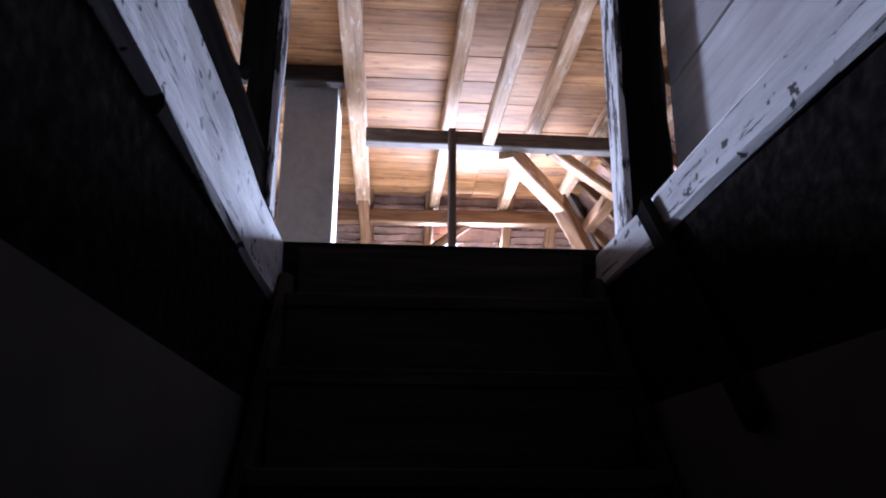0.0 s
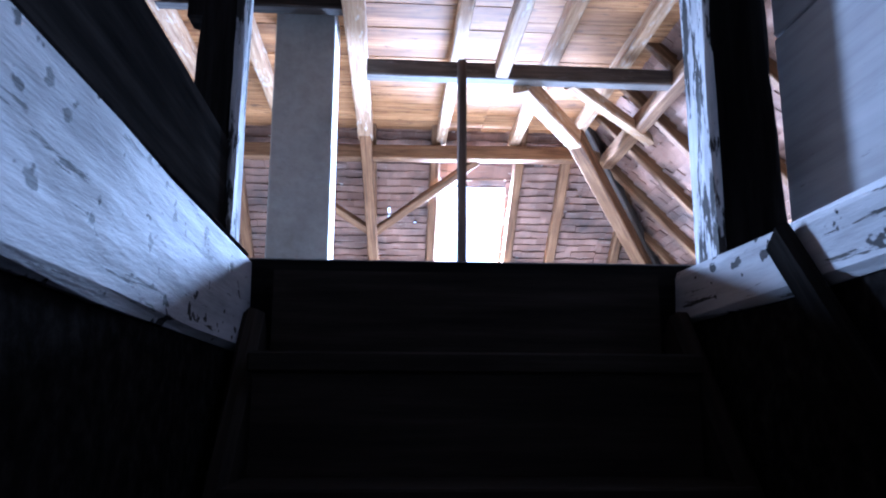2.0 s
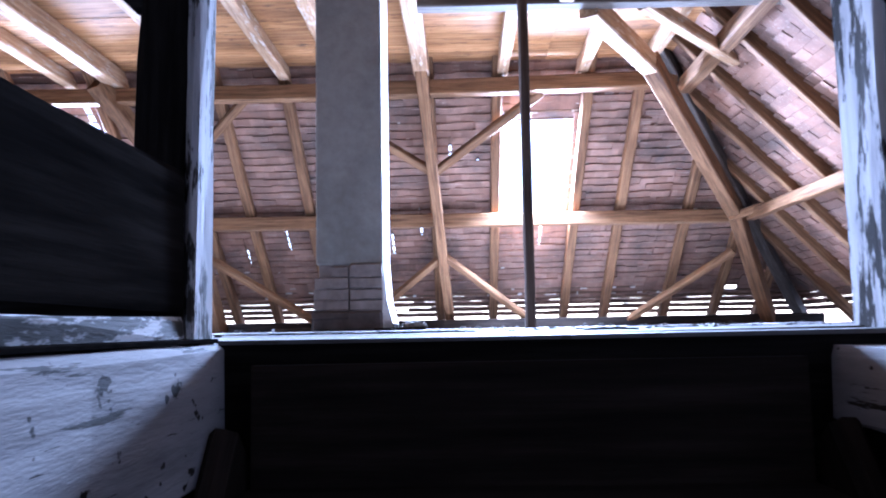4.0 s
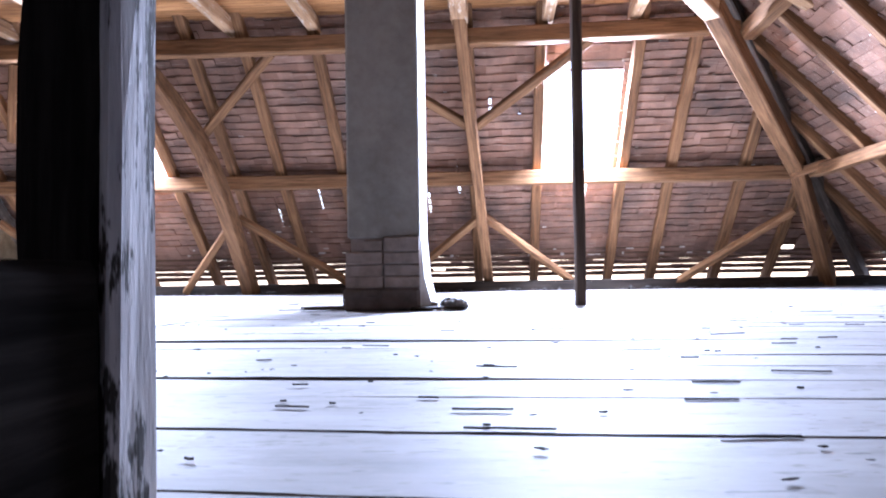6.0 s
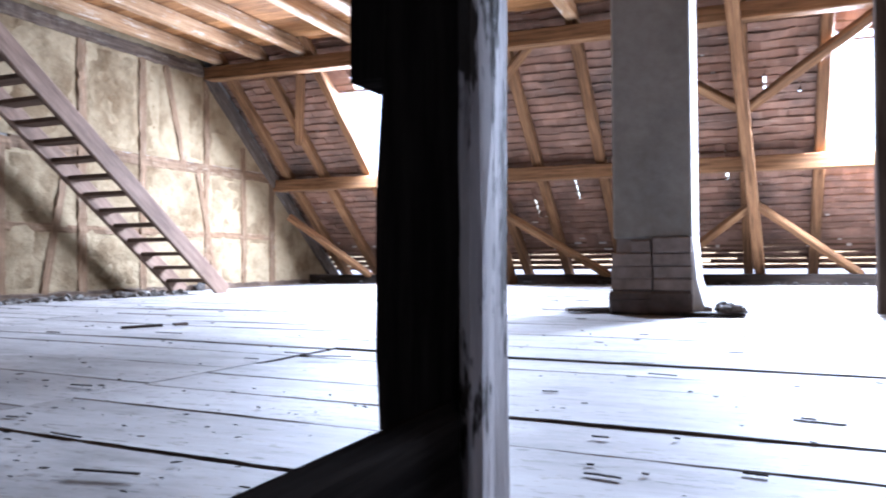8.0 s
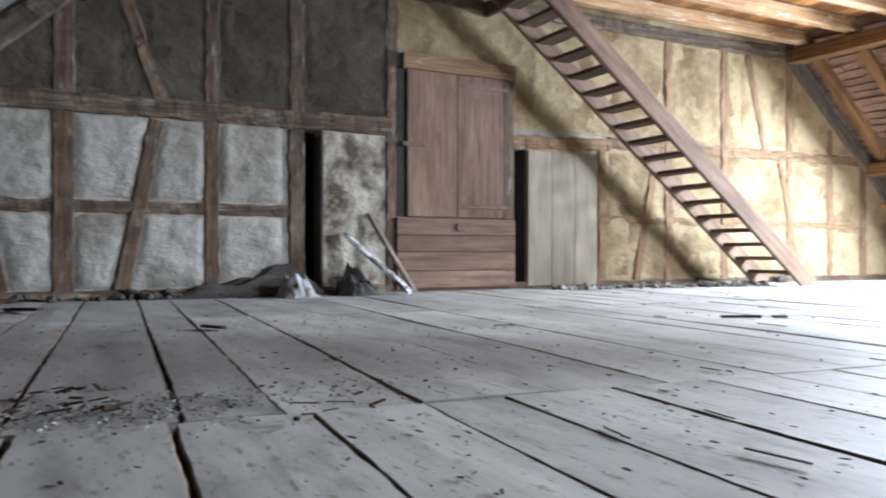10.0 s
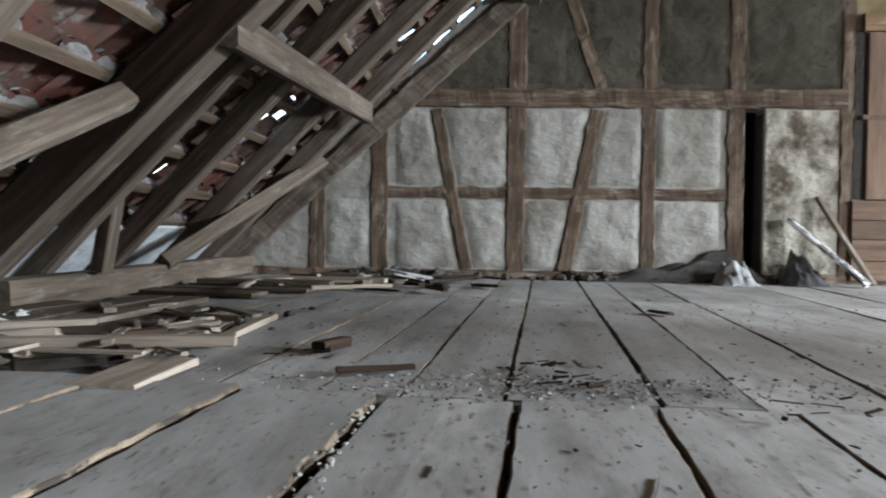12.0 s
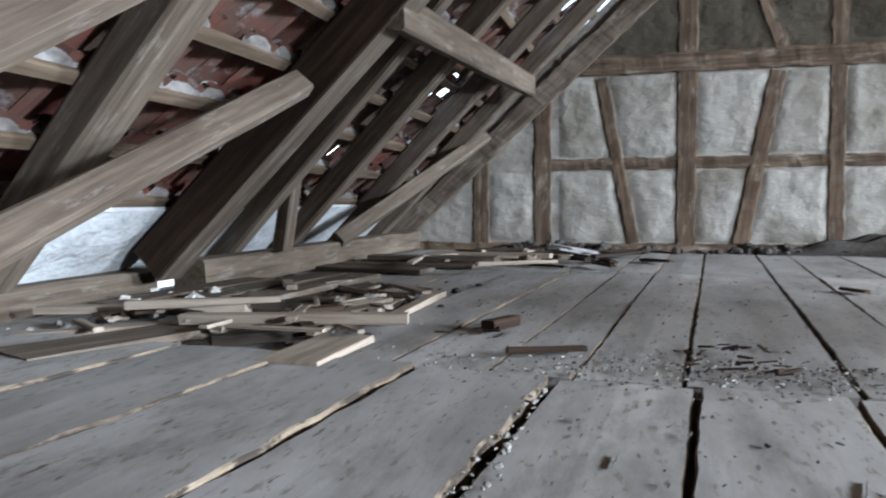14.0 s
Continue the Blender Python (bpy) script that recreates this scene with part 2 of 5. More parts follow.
BATTEN = wood("batten_wood", (0.055, 0.038, 0.027), (0.105, 0.078, 0.057), (0.165, 0.128, 0.096))
RUBBLE = plain("rubble", (0.18, 0.17, 0.155), vary=0.6, scale=30)
# Dark dirt colour; also puts the shade into wall gaps.
DIRT_SHADE = plain("dark_debris_and_gap_shade", (0.032, 0.027, 0.023), vary=0.5, scale=30)
IRON = plain("rusty_iron", (0.10, 0.06, 0.045), rough=0.7, vary=0.4, scale=30, metal=0.5)
# Dark base colour carries the stairwell's lack of light.
DARKP = plain("stair_wall_shade", (0.060, 0.052, 0.045), vary=0.3, scale=3)


# ---- builders ----
def mesh_of(name, bm, mat):
    me = bpy.data.meshes.new(name)
    bm.to_mesh(me)
    bm.free()
    me.materials.append(mat)
    return me


def part(name, bm, mat, parent=None, label=""):
    ob = new(name, mesh_of(name, bm, mat))
    if parent is not None:
        ob.parent = parent
    if label:
        ob["label"] = label
    return ob


def thing(name, label, category, group="", kind=""):
    return tagged(new(name), label, category, group, kind)


def timber_bm(length, w, h, segs=6, rough=0.006, chamfer=0.012, bow=0.0, seed=0, freq=2.3):
    """A hewn beam along x from 0 to length, w across y, h in z, with worn edges."""
    bm = bmesh.new()
    c = min(chamfer, w * 0.3, h * 0.3)
    prof = [(-w / 2 + c, -h / 2), (w / 2 - c, -h / 2), (w / 2, -h / 2 + c), (w / 2, h / 2 - c),
            (w / 2 - c, h / 2), (-w / 2 + c, h / 2), (-w / 2, h / 2 - c), (-w / 2, -h / 2 + c)]
    rings = []
    for i in range(segs + 1):
        x = length * i / segs
        b = bow * math.sin(math.pi * i / segs)
        ring = []
        for k, (y, z) in enumerate(prof):
            n = noise.noise_vector((x * freq + seed * 7.1, k * 1.9, seed * 3.3))
            ring.append(bm.verts.new((x, y + rough * n.x, z + rough * n.y + b)))
        rings.append(ring)
    for a, b2 in zip(rings, rings[1:]):
        for k in range(8):
            bm.faces.new((a[k], b2[k], b2[(k + 1) % 8], a[(k + 1) % 8]))
    bm.faces.new(rings[0])
    bm.faces.new(rings[-1][::-1])
    bmesh.ops.recalc_face_normals(bm, faces=bm.faces)
    return bm


SEED = [0]


def along(p0, p1, up=(0, 0, 1)):
    """The pose whose x runs from p0 to p1, with z as near up as can be."""
    x = (Vector(p1) - Vector(p0)).normalized()
    z = Vector(up)
    z = (z - x * z.dot(x)).normalized()
    y = z.cross(x)
    m = Matrix((x, y, z)).transposed().to_4x4()
    m.translation = p0
    return m


def beam(name, p0, p1, w, h, mat, label="", category="beam", parent=None, up=(0, 0, 1), group="", kind="", rough=0.006, bow=0.0, chamfer=0.012):
    SEED[0] += 1
    length = (Vector(p1) - Vector(p0)).length
    ob = part(name, timber_bm(length, w, h, max(3, int(length / 0.35)), rough, chamfer, bow, SEED[0]), mat, parent)
    ob.matrix_basis = along(p0, p1, up)
    if parent is None:
        tagged(ob, label, category, group, kind)
    elif label:
        ob["label"] = label
    return ob


def box_bm(x0, x1, y0, y1, z0, z1, bev=0.004):
    bm = bmesh.new()
    bmesh.ops.create_cube(bm, size=1)
    for v in bm.verts:
        v.co = ((x0 + x1) / 2 + v.co.x * (x1 - x0), (y0 + y1) / 2 + v.co.y * (y1 - y0), (z0 + z1) / 2 + v.co.z * (z1 - z0))
    if bev:
        bmesh.ops.bevel(bm, geom=bm.edges[:], offset=bev, segments=1, affect="EDGES")
    return bm


def box(name, x0, x1, y0, y1, z0, z1, mat, parent=None, bev=0.004, label=""):
    return part(name, box_bm(x0, x1, y0, y1, z0, z1, bev), mat, parent, label)

# ---- roof ----


def in_hole(x, z, rng):
    """Inside an opening, or among the ragged rows of missing tiles above it."""
    for x0, x1, z0, z1 in HOLES:
        if x0 + 0.02 < x < x1 - 0.02 and (z0 < z < z1 or z1 <= z < z1 + 0.24 and rng.random() < 0.55):
            return True
    return False


PINS = [(-2.45, 1.18), (-1.02, 1.12), (-0.62, 1.34), (-0.55, 1.22), (-0.20, 2.05), (0.10, 2.28), (0.14, 2.10), (0.02, 1.88), (0.20, 1.15), (0.62, 1.10), (0.98, 1.18), (1.12, 1.17),
        (1.68, 1.02), (1.86, 1.03), (2.55, 1.04), (-5.75, 1.20), (-3.05, 0.95), (2.62, 1.60)]   # x and height of chipped tiles


def slab(verts, faces, p, q, t, n):
    """Adds a thin slab: edge p to q, along t, thickness n."""
    b = len(verts)
    verts += [p, q, q + t, p + t, p + n, q + n, q + t + n, p + t + n]
    faces += [(b, b + 3, b + 2, b + 1), (b + 4, b + 5, b + 6, b + 7), (b, b + 1, b + 5, b + 4), (b + 1, b + 2, b + 6, b + 5), (b + 2, b + 3, b + 7, b + 6), (b + 3, b, b + 4, b + 7)]


def loose_mesh(name, verts, faces, mat, parent, label):
    me = bpy.data.meshes.new(name)
    me.from_pydata(verts, [], faces)
    me.materials.append(mat)
    ob = new(name, me)
    ob.parent = parent
    tagged(ob, label, kind="stuff")


def tile_field(name, place, up, u0, u1, z0, z1, rise, hole=None, gauge=0.112, seed=1, clip=None, miss=0.005, slit=-9.0):
    """Rows of plain clay tiles hooked over battens on one roof slope, with crumbs of old mortar on the battens."""
    rng = random.Random(seed)
    roof = thing(name, "underside of old red clay tiles on thin battens", "roof", kind="structure")
    step = gauge / math.hypot(1, 1 / rise)  # height gained per row
    verts, faces, mv, mf = [], [], [], []
    rows = int((z1 - z0) / step)
    up = Vector(up)
    for r in range(rows):
        z = z0 + r * step
        run = [u0, u1] if clip is None else list(clip(z))
        slope = (Vector(place(0.0, z + 0.1, 0.0)) - Vector(place(0.0, z, 0.0))).normalized()
        across = (Vector(place(1.0, z, 0.0)) - Vector(place(0.0, z, 0.0))).normalized()
        u = run[0] + (r % 2) * 0.085
        low = z < slit
        short = 0.95 - 0.30 * (slit - z) / (slit - z0)
        while u < run[1]:
            w = 0.168
            if not ((hole and hole(u + w / 2, z + 0.06, rng)) or rng.random() < miss):
                drop = rng.uniform(-0.001, 0.001) if low else rng.uniform(-0.006, 0.006)
                p = Vector(place(u, z + drop, -0.150 - rng.uniform(0, 0.012)))
                q = p + across * (w + 0.003)
                long = gauge * short * rng.uniform(0.985, 1.0) if low else 0.36
                fall = slope * long - up * (0.060 + rng.uniform(-0.008, 0.008)) * (long / 0.36)
                pin = [a - u for a, b in PINS if hole and u + 0.03 < a < u + w - 0.03 and z - 0.03 < b < z + 0.30]
                for a, b in ((0.0, pin[0] - 0.014), (pin[0] + 0.014, w)) if pin else ((0.0, None),):
                    slab(verts, faces, p + across * a, q if b is None or b == w else p + across * b, fall, up * 0.015)
                if not low and rng.random() < 0.30:
                    c = Vector(place(u + rng.uniform(0, 0.1), z + rng.uniform(0.0, 0.012), -0.120))
                    slab(mv, mf, c, c + across * rng.uniform(0.02, 0.11), slope * rng.uniform(0.008, 0.028), up * 0.026)
            u += w
    loose_mesh("tile_rows", verts, faces, TILE, roof, "rows of plain red clay tiles")
    loose_mesh("mortar_crumbs", mv, mf, CRUMB, roof, "pale crumbs of mortar on the battens")
    # battens
    for r in range(rows):
        z = z0 + r * step + 0.012
        run = [u0, u1] if clip is None else list(clip(z))
        cuts = [run]
        for x0, x1, h0, h1 in (HOLES if hole else ()):
            if h0 < z < h1 - 0.05:
                cuts = [c for a, b in cuts for c in (((a, x0 + 0.03), (x1 - 0.03, b)) if a < x0 < b else ((a, b),)) if c[1] - c[0] > 0.1]
        for a, b in cuts:
            SEED[0] += 1
            ob = part("batten", timber_bm(b - a, 0.024, 0.018, max(2, int((b - a) / 0.35)), 0.007, 0.003, 0, SEED[0], 5.0), LATHW, roof)
            ob.matrix_basis = along(place(a, z, -0.140), place(b, z, -0.140), up)
    return roof


def pantile_field(name, place, up, z0, z1, rise, clip, gauge=0.27, seed=1, gaps=()):
    """Rows of wavy pantiles over battens, their lower joints bedded in lime; gaps: u0, u1, z0, z1 of slipped spots."""
    rng = random.Random(seed)
    roof = thing(name, "underside of old red clay pantiles bedded in lime on battens", "roof", kind="structure")
    step = gauge / math.hypot(1, 1 / rise)
    up = Vector(up)
    W, NU, NV = 0.21, 8, 4
    verts, faces, mv, mf = [], [], [], []
    for r in range(int((z1 - z0) / step)):
        z = z0 + r * step
        ua, ub = clip(z)
        slope = (Vector(place(0.0, z + 0.1, 0.0)) - Vector(place(0.0, z, 0.0))).normalized()
        u = ua
        while u < ub:
            jit, tilt = rng.uniform(-0.008, 0.008), rng.uniform(-0.006, 0.006)
            for side in (0, 1):
                base = len(verts)
                for j in range(NV + 1):
                    for i in range(NU + 1):
                        f = i / NU
                        wave = 0.024 * math.sin(2 * math.pi * f - 0.5) + 0.012 * side
                        o = Vector(place(u + f * (W + 0.012), z, -0.19)) + slope * (0.36 * j / NV - 0.03 + jit) + up * (wave + 0.035 + tilt - 0.05 * j / NV)
                        verts.append(o)
                for j in range(NV):
                    for i in range(NU):
                        uu, zz = u + (i + 0.5) / NU * W, z + step * (0.36 / gauge) * (j + 0.5) / NV - 0.02
                        if any(g[0] < uu < g[1] and g[2] < zz < g[3] for g in gaps):
                            continue
                        a = base + j * (NU + 1) + i
                        q = (a, a + 1, a + NU + 2, a + NU + 1)
                        faces.append(q if side else q[::-1])
            # lime bedding with a scalloped lower edge
            if rng.random() < 0.9 and not any(g[0] - 0.1 < u + 0.1 < g[1] + 0.1 and g[2] - 0.12 < z < g[3] + 0.12 for g in gaps):
                base = len(mv)
                for i in range(NU + 1):
                    f = i / NU
                    wave = 0.024 * math.sin(2 * math.pi * f - 0.5)
                    c = Vector(place(u + f * W, z, -0.16))
                    hgt = 0.026 + 0.010 * math.sin(2 * math.pi * f + 1) + rng.uniform(-0.008, 0.012)
                    mv += [c - up * 0.012 + slope * 0.012, c - up * 0.004 + slope * hgt, c + up * (0.05 + wave) + slope * (hgt + 0.01)]
                for i in range(NU):
                    a = base + i * 3
                    mf += [(a, a + 3, a + 4, a + 1), (a + 1, a + 4, a + 5, a + 2)]
            u += W
        SEED[0] += 1
        ob = part("batten", timber_bm(ub - ua, 0.05, 0.032, max(2, int((ub - ua) / 0.6)), 0.005, 0.004, 0, SEED[0]), BATTEN, roof)
        ob.matrix_basis = along(place(ua, z - 0.005, -0.145), place(ub, z - 0.005, -0.145), up)
    for nm, vv, ff, mat, lab in (("tile_rows", verts, faces, PANTILE, "wavy red clay pantiles"), ("lime_bedding", mv, mf, LIMEB, "pale lime bedding under the tiles")):
        me = bpy.data.meshes.new(nm)
        me.from_pydata(vv, [], ff)
        me.materials.append(mat)
        ob = new(nm, me)
        ob.parent = roof
        tagged(ob, lab, kind="stuff")
    return roof


def sheet(name, pts, thick, mat, label, category="roof"):
    bm = bmesh.new()
    vs = [bm.verts.new(p) for p in pts]
    f = bm.faces.new(vs)
    ext = bmesh.ops.extrude_face_region(bm, geom=[f])
    n = f.normal if f.normal.length else Vector((0, 0, 1))
    f.normal_update()
    n = f.normal.copy()
    if n.z < 0:
        n = -n
    bmesh.ops.translate(bm, verts=[v for v in ext["geom"] if isinstance(v, bmesh.types.BMVert)], vec=n * thick)
    bmesh.ops.recalc_face_normals(bm, faces=bm.faces)
    return tagged(part(name, bm, mat), label, category, kind="structure")


def hip_x(z):
    return E_FOOT - z / E_RISE


TOP = 3.3
tile_field("roof_north", north, UP_N, GX - 0.1, 5.0, 0.085, TOP, N_RISE, in_hole, seed=3, clip=lambda z: (GX - 0.1, hip_x(z) + 0.15), slit=0.36)
SLIPPED = [(-6.22, -6.02, 1.63, 1.74), (-6.10, -5.92, 1.46, 1.54), (-6.22, -6.06, 1.78, 1.84), (-6.17, -6.01, 1.94, 2.02), (-5.50, -5.30, 1.01, 1.09), (-5.36, -5.16, 0.88, 0.96),
           (-5.24, -5.10, 0.79, 0.84), (-4.73, -4.57, 0.50, 0.57)]
pantile_field("roof_south", south, UP_S, -0.05, TOP, S_RISE, lambda z: (GX - 0.1, hip_x(z) + 0.15), seed=5, gaps=[(a, b, c - 0.012, d + 0.018) for a, b, c, d in SLIPPED])
tile_field("roof_east", east, UP_E, 0.0, 1.0, 0.085, TOP, E_RISE, seed=7, clip=lambda z: (S_FOOT + z / S_RISE - 0.15, N_FOOT - z / N_RISE + 0.15), slit=0.25)
sheet("roof_upper_north", [north(GX - 0.2, TOP - 0.1, -0.18), north(hip_x(TOP) + 0.2, TOP - 0.1, -0.18), north(hip_x(RIDGE_Z) + 0.2, RIDGE_Z, -0.18), north(GX - 0.2, RIDGE_Z, -0.18)], 0.03, TILE, "upper tile slope closed above the boarded ceiling")
sheet("roof_upper_south", [south(GX - 0.2, TOP - 0.1, -0.18), south(hip_x(TOP) + 0.2, TOP - 0.1, -0.18), south(hip_x(RIDGE_Z) + 0.2, RIDGE_Z, -0.18), south(GX - 0.2, RIDGE_Z, -0.18)], 0.03, TILE, "upper tile slope closed above the boarded ceiling")
sheet("roof_upper_east", [east(S_FOOT + (TOP - 0.1) / S_RISE - 0.2, TOP - 0.1, -0.18), east(N_FOOT - (TOP - 0.1) / N_RISE + 0.2, TOP - 0.1, -0.18), east(RIDGE_Y, RIDGE_Z, -0.18)], 0.03, TILE, "upper tile slope closed above the boarded ceiling")

RAFT_N = [-6.55, -5.97, -5.25, -4.25, -3.45, -2.85, -2.06, -1.25, -0.42, 0.36, 1.40, 1.99, 2.87]
for x in RAFT_N:
    beam("rafter", north(x, -0.12, -0.065), north(x, 3.4, -0.065), 0.12, 0.13, WARM, "warm brown hewn rafter under the clay tiles", "rafter", up=UP_N, group="north rafters", kind="structure")
for x in (3.6, 4.25):
    beam("rafter", north(x, -0.12, -0.065), north(x, E_RISE * (E_FOOT - x) + 0.05, -0.065), 0.105, 0.13, WARM, "warm brown hewn rafter under the clay tiles", "rafter", up=UP_N, group="north rafters", kind="structure")
for x, w, skew in ((-6.32, 0.11, 0.25), (-5.52, 0.11, 0.25), (-4.61, 0.115, 0.25), (-3.92, 0.11, 0.25), (-2.40, 0.17, 0.22), (-1.55, 0.12, 0.1), (-0.8, 0.12, 0), (0.0, 0.12, 0), (0.8, 0.12, 0), (1.6, 0.12, 0), (2.4, 0.12, 0)):
    zt = min(3.4, E_RISE * (E_FOOT - x))
    beam("rafter", south(x - 0.6 * skew, -0.1, -0.065), south(x + skew * (zt - 0.5), zt, -0.065), w, 0.13, GREYW, "grey-brown hewn rafter under the clay tiles", "rafter", up=UP_S, group="south rafters", kind="structure")
for y in (-1.4, -0.5, 0.4, 1.3, 2.2, 3.1, 4.0, 4.9, 5.8, 6.7, 7.5, 8.3, 9.1):
    ztop = min(3.4, N_RISE * (N_FOOT - y), S_RISE * (y - S_FOOT))
    beam("rafter", east(y, -0.1, -0.065), east(y, ztop, -0.065), 0.105, 0.13, WARM, "brown hewn jack rafter of the hipped end", "rafter", up=UP_E, group="hip rafters", kind="structure")
beam("hip_rafter", (E_FOOT + 0.05, N_FOOT + 0.05, -0.05), (E_FOOT - 3.4 / E_RISE, N_FOOT - 3.4 / N_RISE, 3.4), 0.14, 0.16, GREYW, "grey-brown hip rafter at the roof corner", "rafter", kind="structure")

# purlins
beam("purlin", (GX, 7.32, 2.735), (2.35, 7.32, 2.735), 0.16, 0.17, WARM, "warm brown upper purlin carrying the ceiling joists", "purlin", kind="structure", bow=-0.045)
beam("purlin", (GX, 8.80, 1.435), (3.45, 8.80, 1.385), 0.15, 0.17, WARM, "warm brown middle purlin under the rafters", "purlin", kind="structure")
beam("purlin", (GX, -0.55, 2.34), (2.2, -0.55, 2.34), 0.16, 0.17, GREYW, "grey-brown upper purlin of the shaded slope", "purlin", kind="structure")
beam("purlin", (-5.92, -1.76, 1.235), (-3.24, -1.89, 1.15), 0.07, 0.15, GREYW, "grey weathered board purlin with a sawn end", "purlin", kind="structure")
beam("wall_plate", (GX, 9.80, 0.055), (4.9, 9.80, 0.055), 0.22, 0.16, DARK, "dark eaves plate beam at the floor edge", "beam", kind="structure")
beam("wall_plate", (GX, -2.92, 0.085), (-3.42, -2.94, 0.085), 0.16, 0.15, GREYW, "grey eaves plate beam at the floor edge", "beam", kind="structure", rough=0.012)
beam("wall_plate", (-3.40, -3.17, 0.055), (4.9, -3.17, 0.055), 0.16, 0.12, GREYW, "grey eaves plate beam at the floor edge", "beam", kind="structure", rough=0.012)

# ---- ceiling ----
JOISTS = [-6.55, -5.94, -5.33, -4.53, -2.95, -2.05, -1.42, 0.42, 0.80, 1.31, 2.0]
for x in JOISTS:
    y0 = 0.1
    y1 = 7.5 if x not in (0.80,) else 4.8
    beam("ceiling_joist", (x, y0 - 0.6, 2.912 if y1 > 5 else 2.65), (x, y1, 2.912 if y1 > 5 else 2.65), 0.12, 0.15, JOIST, "pale brown ceiling joist under orange boards", "joist", group="ceiling joists", kind="structure")
beam("collar_beam", (-0.487, -0.6, 2.89), (-0.487, 7.15, 2.89), 0.17, 0.20, JOIST, "thick pale brown collar beam of the roof truss", "beam", kind="structure")
beam("collar_beam", (-3.95, -0.6, 2.89), (-3.95, 7.4, 2.89), 0.17, 0.20, JOIST, "thick pale brown collar beam of the roof truss", "beam", kind="structure")


def ceiling():
    verts, faces = [], []
    rng = random.Random(11)
    y = -0.75
    while y < 7.7:
        w = rng.uniform(0.17, 0.26)
        for xa, xb in ((GX, -4.6), (-4.6, -2.0), (-2.0, 0.9), (0.9, 3.4)):
            z = CEIL_Z + rng.uniform(0, 0.006)
            for seg in ((xa + 0.002, xb - 0.002),):
                b = len(verts)
                for zz in (z, z + 0.025):
                    verts.extend([(seg[0], y, zz), (seg[1], y, zz), (seg[1], y + w - 0.006, zz), (seg[0], y + w - 0.006, zz)])
                faces += [(b, b + 3, b + 2, b + 1), (b + 4, b + 5, b + 6, b + 7), (b, b + 1, b + 5, b + 4), (b + 1, b + 2, b + 6, b + 5), (b + 2, b + 3, b + 7, b + 6), (b + 3, b, b + 4, b + 7)]
        y += w
    me = bpy.data.meshes.new("ceiling")
    me.from_pydata(verts, [], faces)
    me.materials.append(CEIL)
    return tagged(new("ceiling", me), "orange-brown boarded ceiling with dark joints", "ceiling", kind="structure")


ceiling()

# ---- gable wall ----
def roof_z(y):
    return min(N_RISE * (N_FOOT - y) + 0.2, S_RISE * (y - S_FOOT) + 0.2)


WALL_HOLES = [(1.21, 1.37, 0.0, 1.42), (3.325, 3.475, 0.0, 1.38)]


def gable():
    ys = sorted({S_FOOT - 0.2, N_FOOT + 0.2, RIDGE_Y, *[a for h in WALL_HOLES for a in h[:2]]})
    bm = bmesh.new()
    for a, b in zip(ys, ys[1:]):
        spans = [(-0.1, None)]
        for h in WALL_HOLES:
            if h[0] <= (a + b) / 2 <= h[1]:
                spans = [(h[3], None)]
        for z0, _ in spans:
            za, zb = max(roof_z(a), z0 + 0.01), max(roof_z(b), z0 + 0.01)
            vs = []
            for x in (GX, GX - 0.22):
                vs.append([bm.verts.new(p) for p in ((x, a, z0), (x, b, z0), (x, b, zb), (x, a, za))])
            f, g = vs
            bm.faces.new(f)
            bm.faces.new(g[::-1])
            for i in range(4):
                j = (i + 1) % 4
                bm.faces.new((f[i], g[i], g[j], f[j]))
    bmesh.ops.remove_doubles(bm, verts=bm.verts, dist=0.0005)
    bmesh.ops.recalc_face_normals(bm, faces=bm.faces)
    return tagged(part("wall_gable", bm, WALLP), "half-timbered gable wall with rough lime plaster panels", "wall", kind="structure")


wall = gable()


def stud(y0, z0, y1, z1, w, name="stud", mat=None, label="", proud=0.02):
    SEED[0] += 1
    length = math.hypot(y1 - y0, z1 - z0)
    ob = part(name, timber_bm(length, 0.10, w, max(6, int(length / 0.045)), 0.016, 0.010, 0, SEED[0], 11.0), mat or WALLW, wall, label)
    ob.matrix_basis = along((GX + proud - 0.05, y0, z0), (GX + proud - 0.05, y1, z1), (0, -(z1 - z0), y1 - y0))




def infill(pts, mat, label):
    """A slab of plaster between the wall timbers."""
    bm = bmesh.new()
    front = [bm.verts.new((GX + 0.007, y, z)) for y, z in pts]
    back = [bm.verts.new((GX - 0.05, y, z)) for y, z in pts]
    bm.faces.new(front)
    bm.faces.new(back[::-1])
    for k in range(len(pts)):
        m = (k + 1) % len(pts)
        bm.faces.new((front[k], back[k], back[m], front[m]))
    bmesh.ops.recalc_face_normals(bm, faces=bm.faces)
    part("plaster_panel", bm, mat, wall, label)


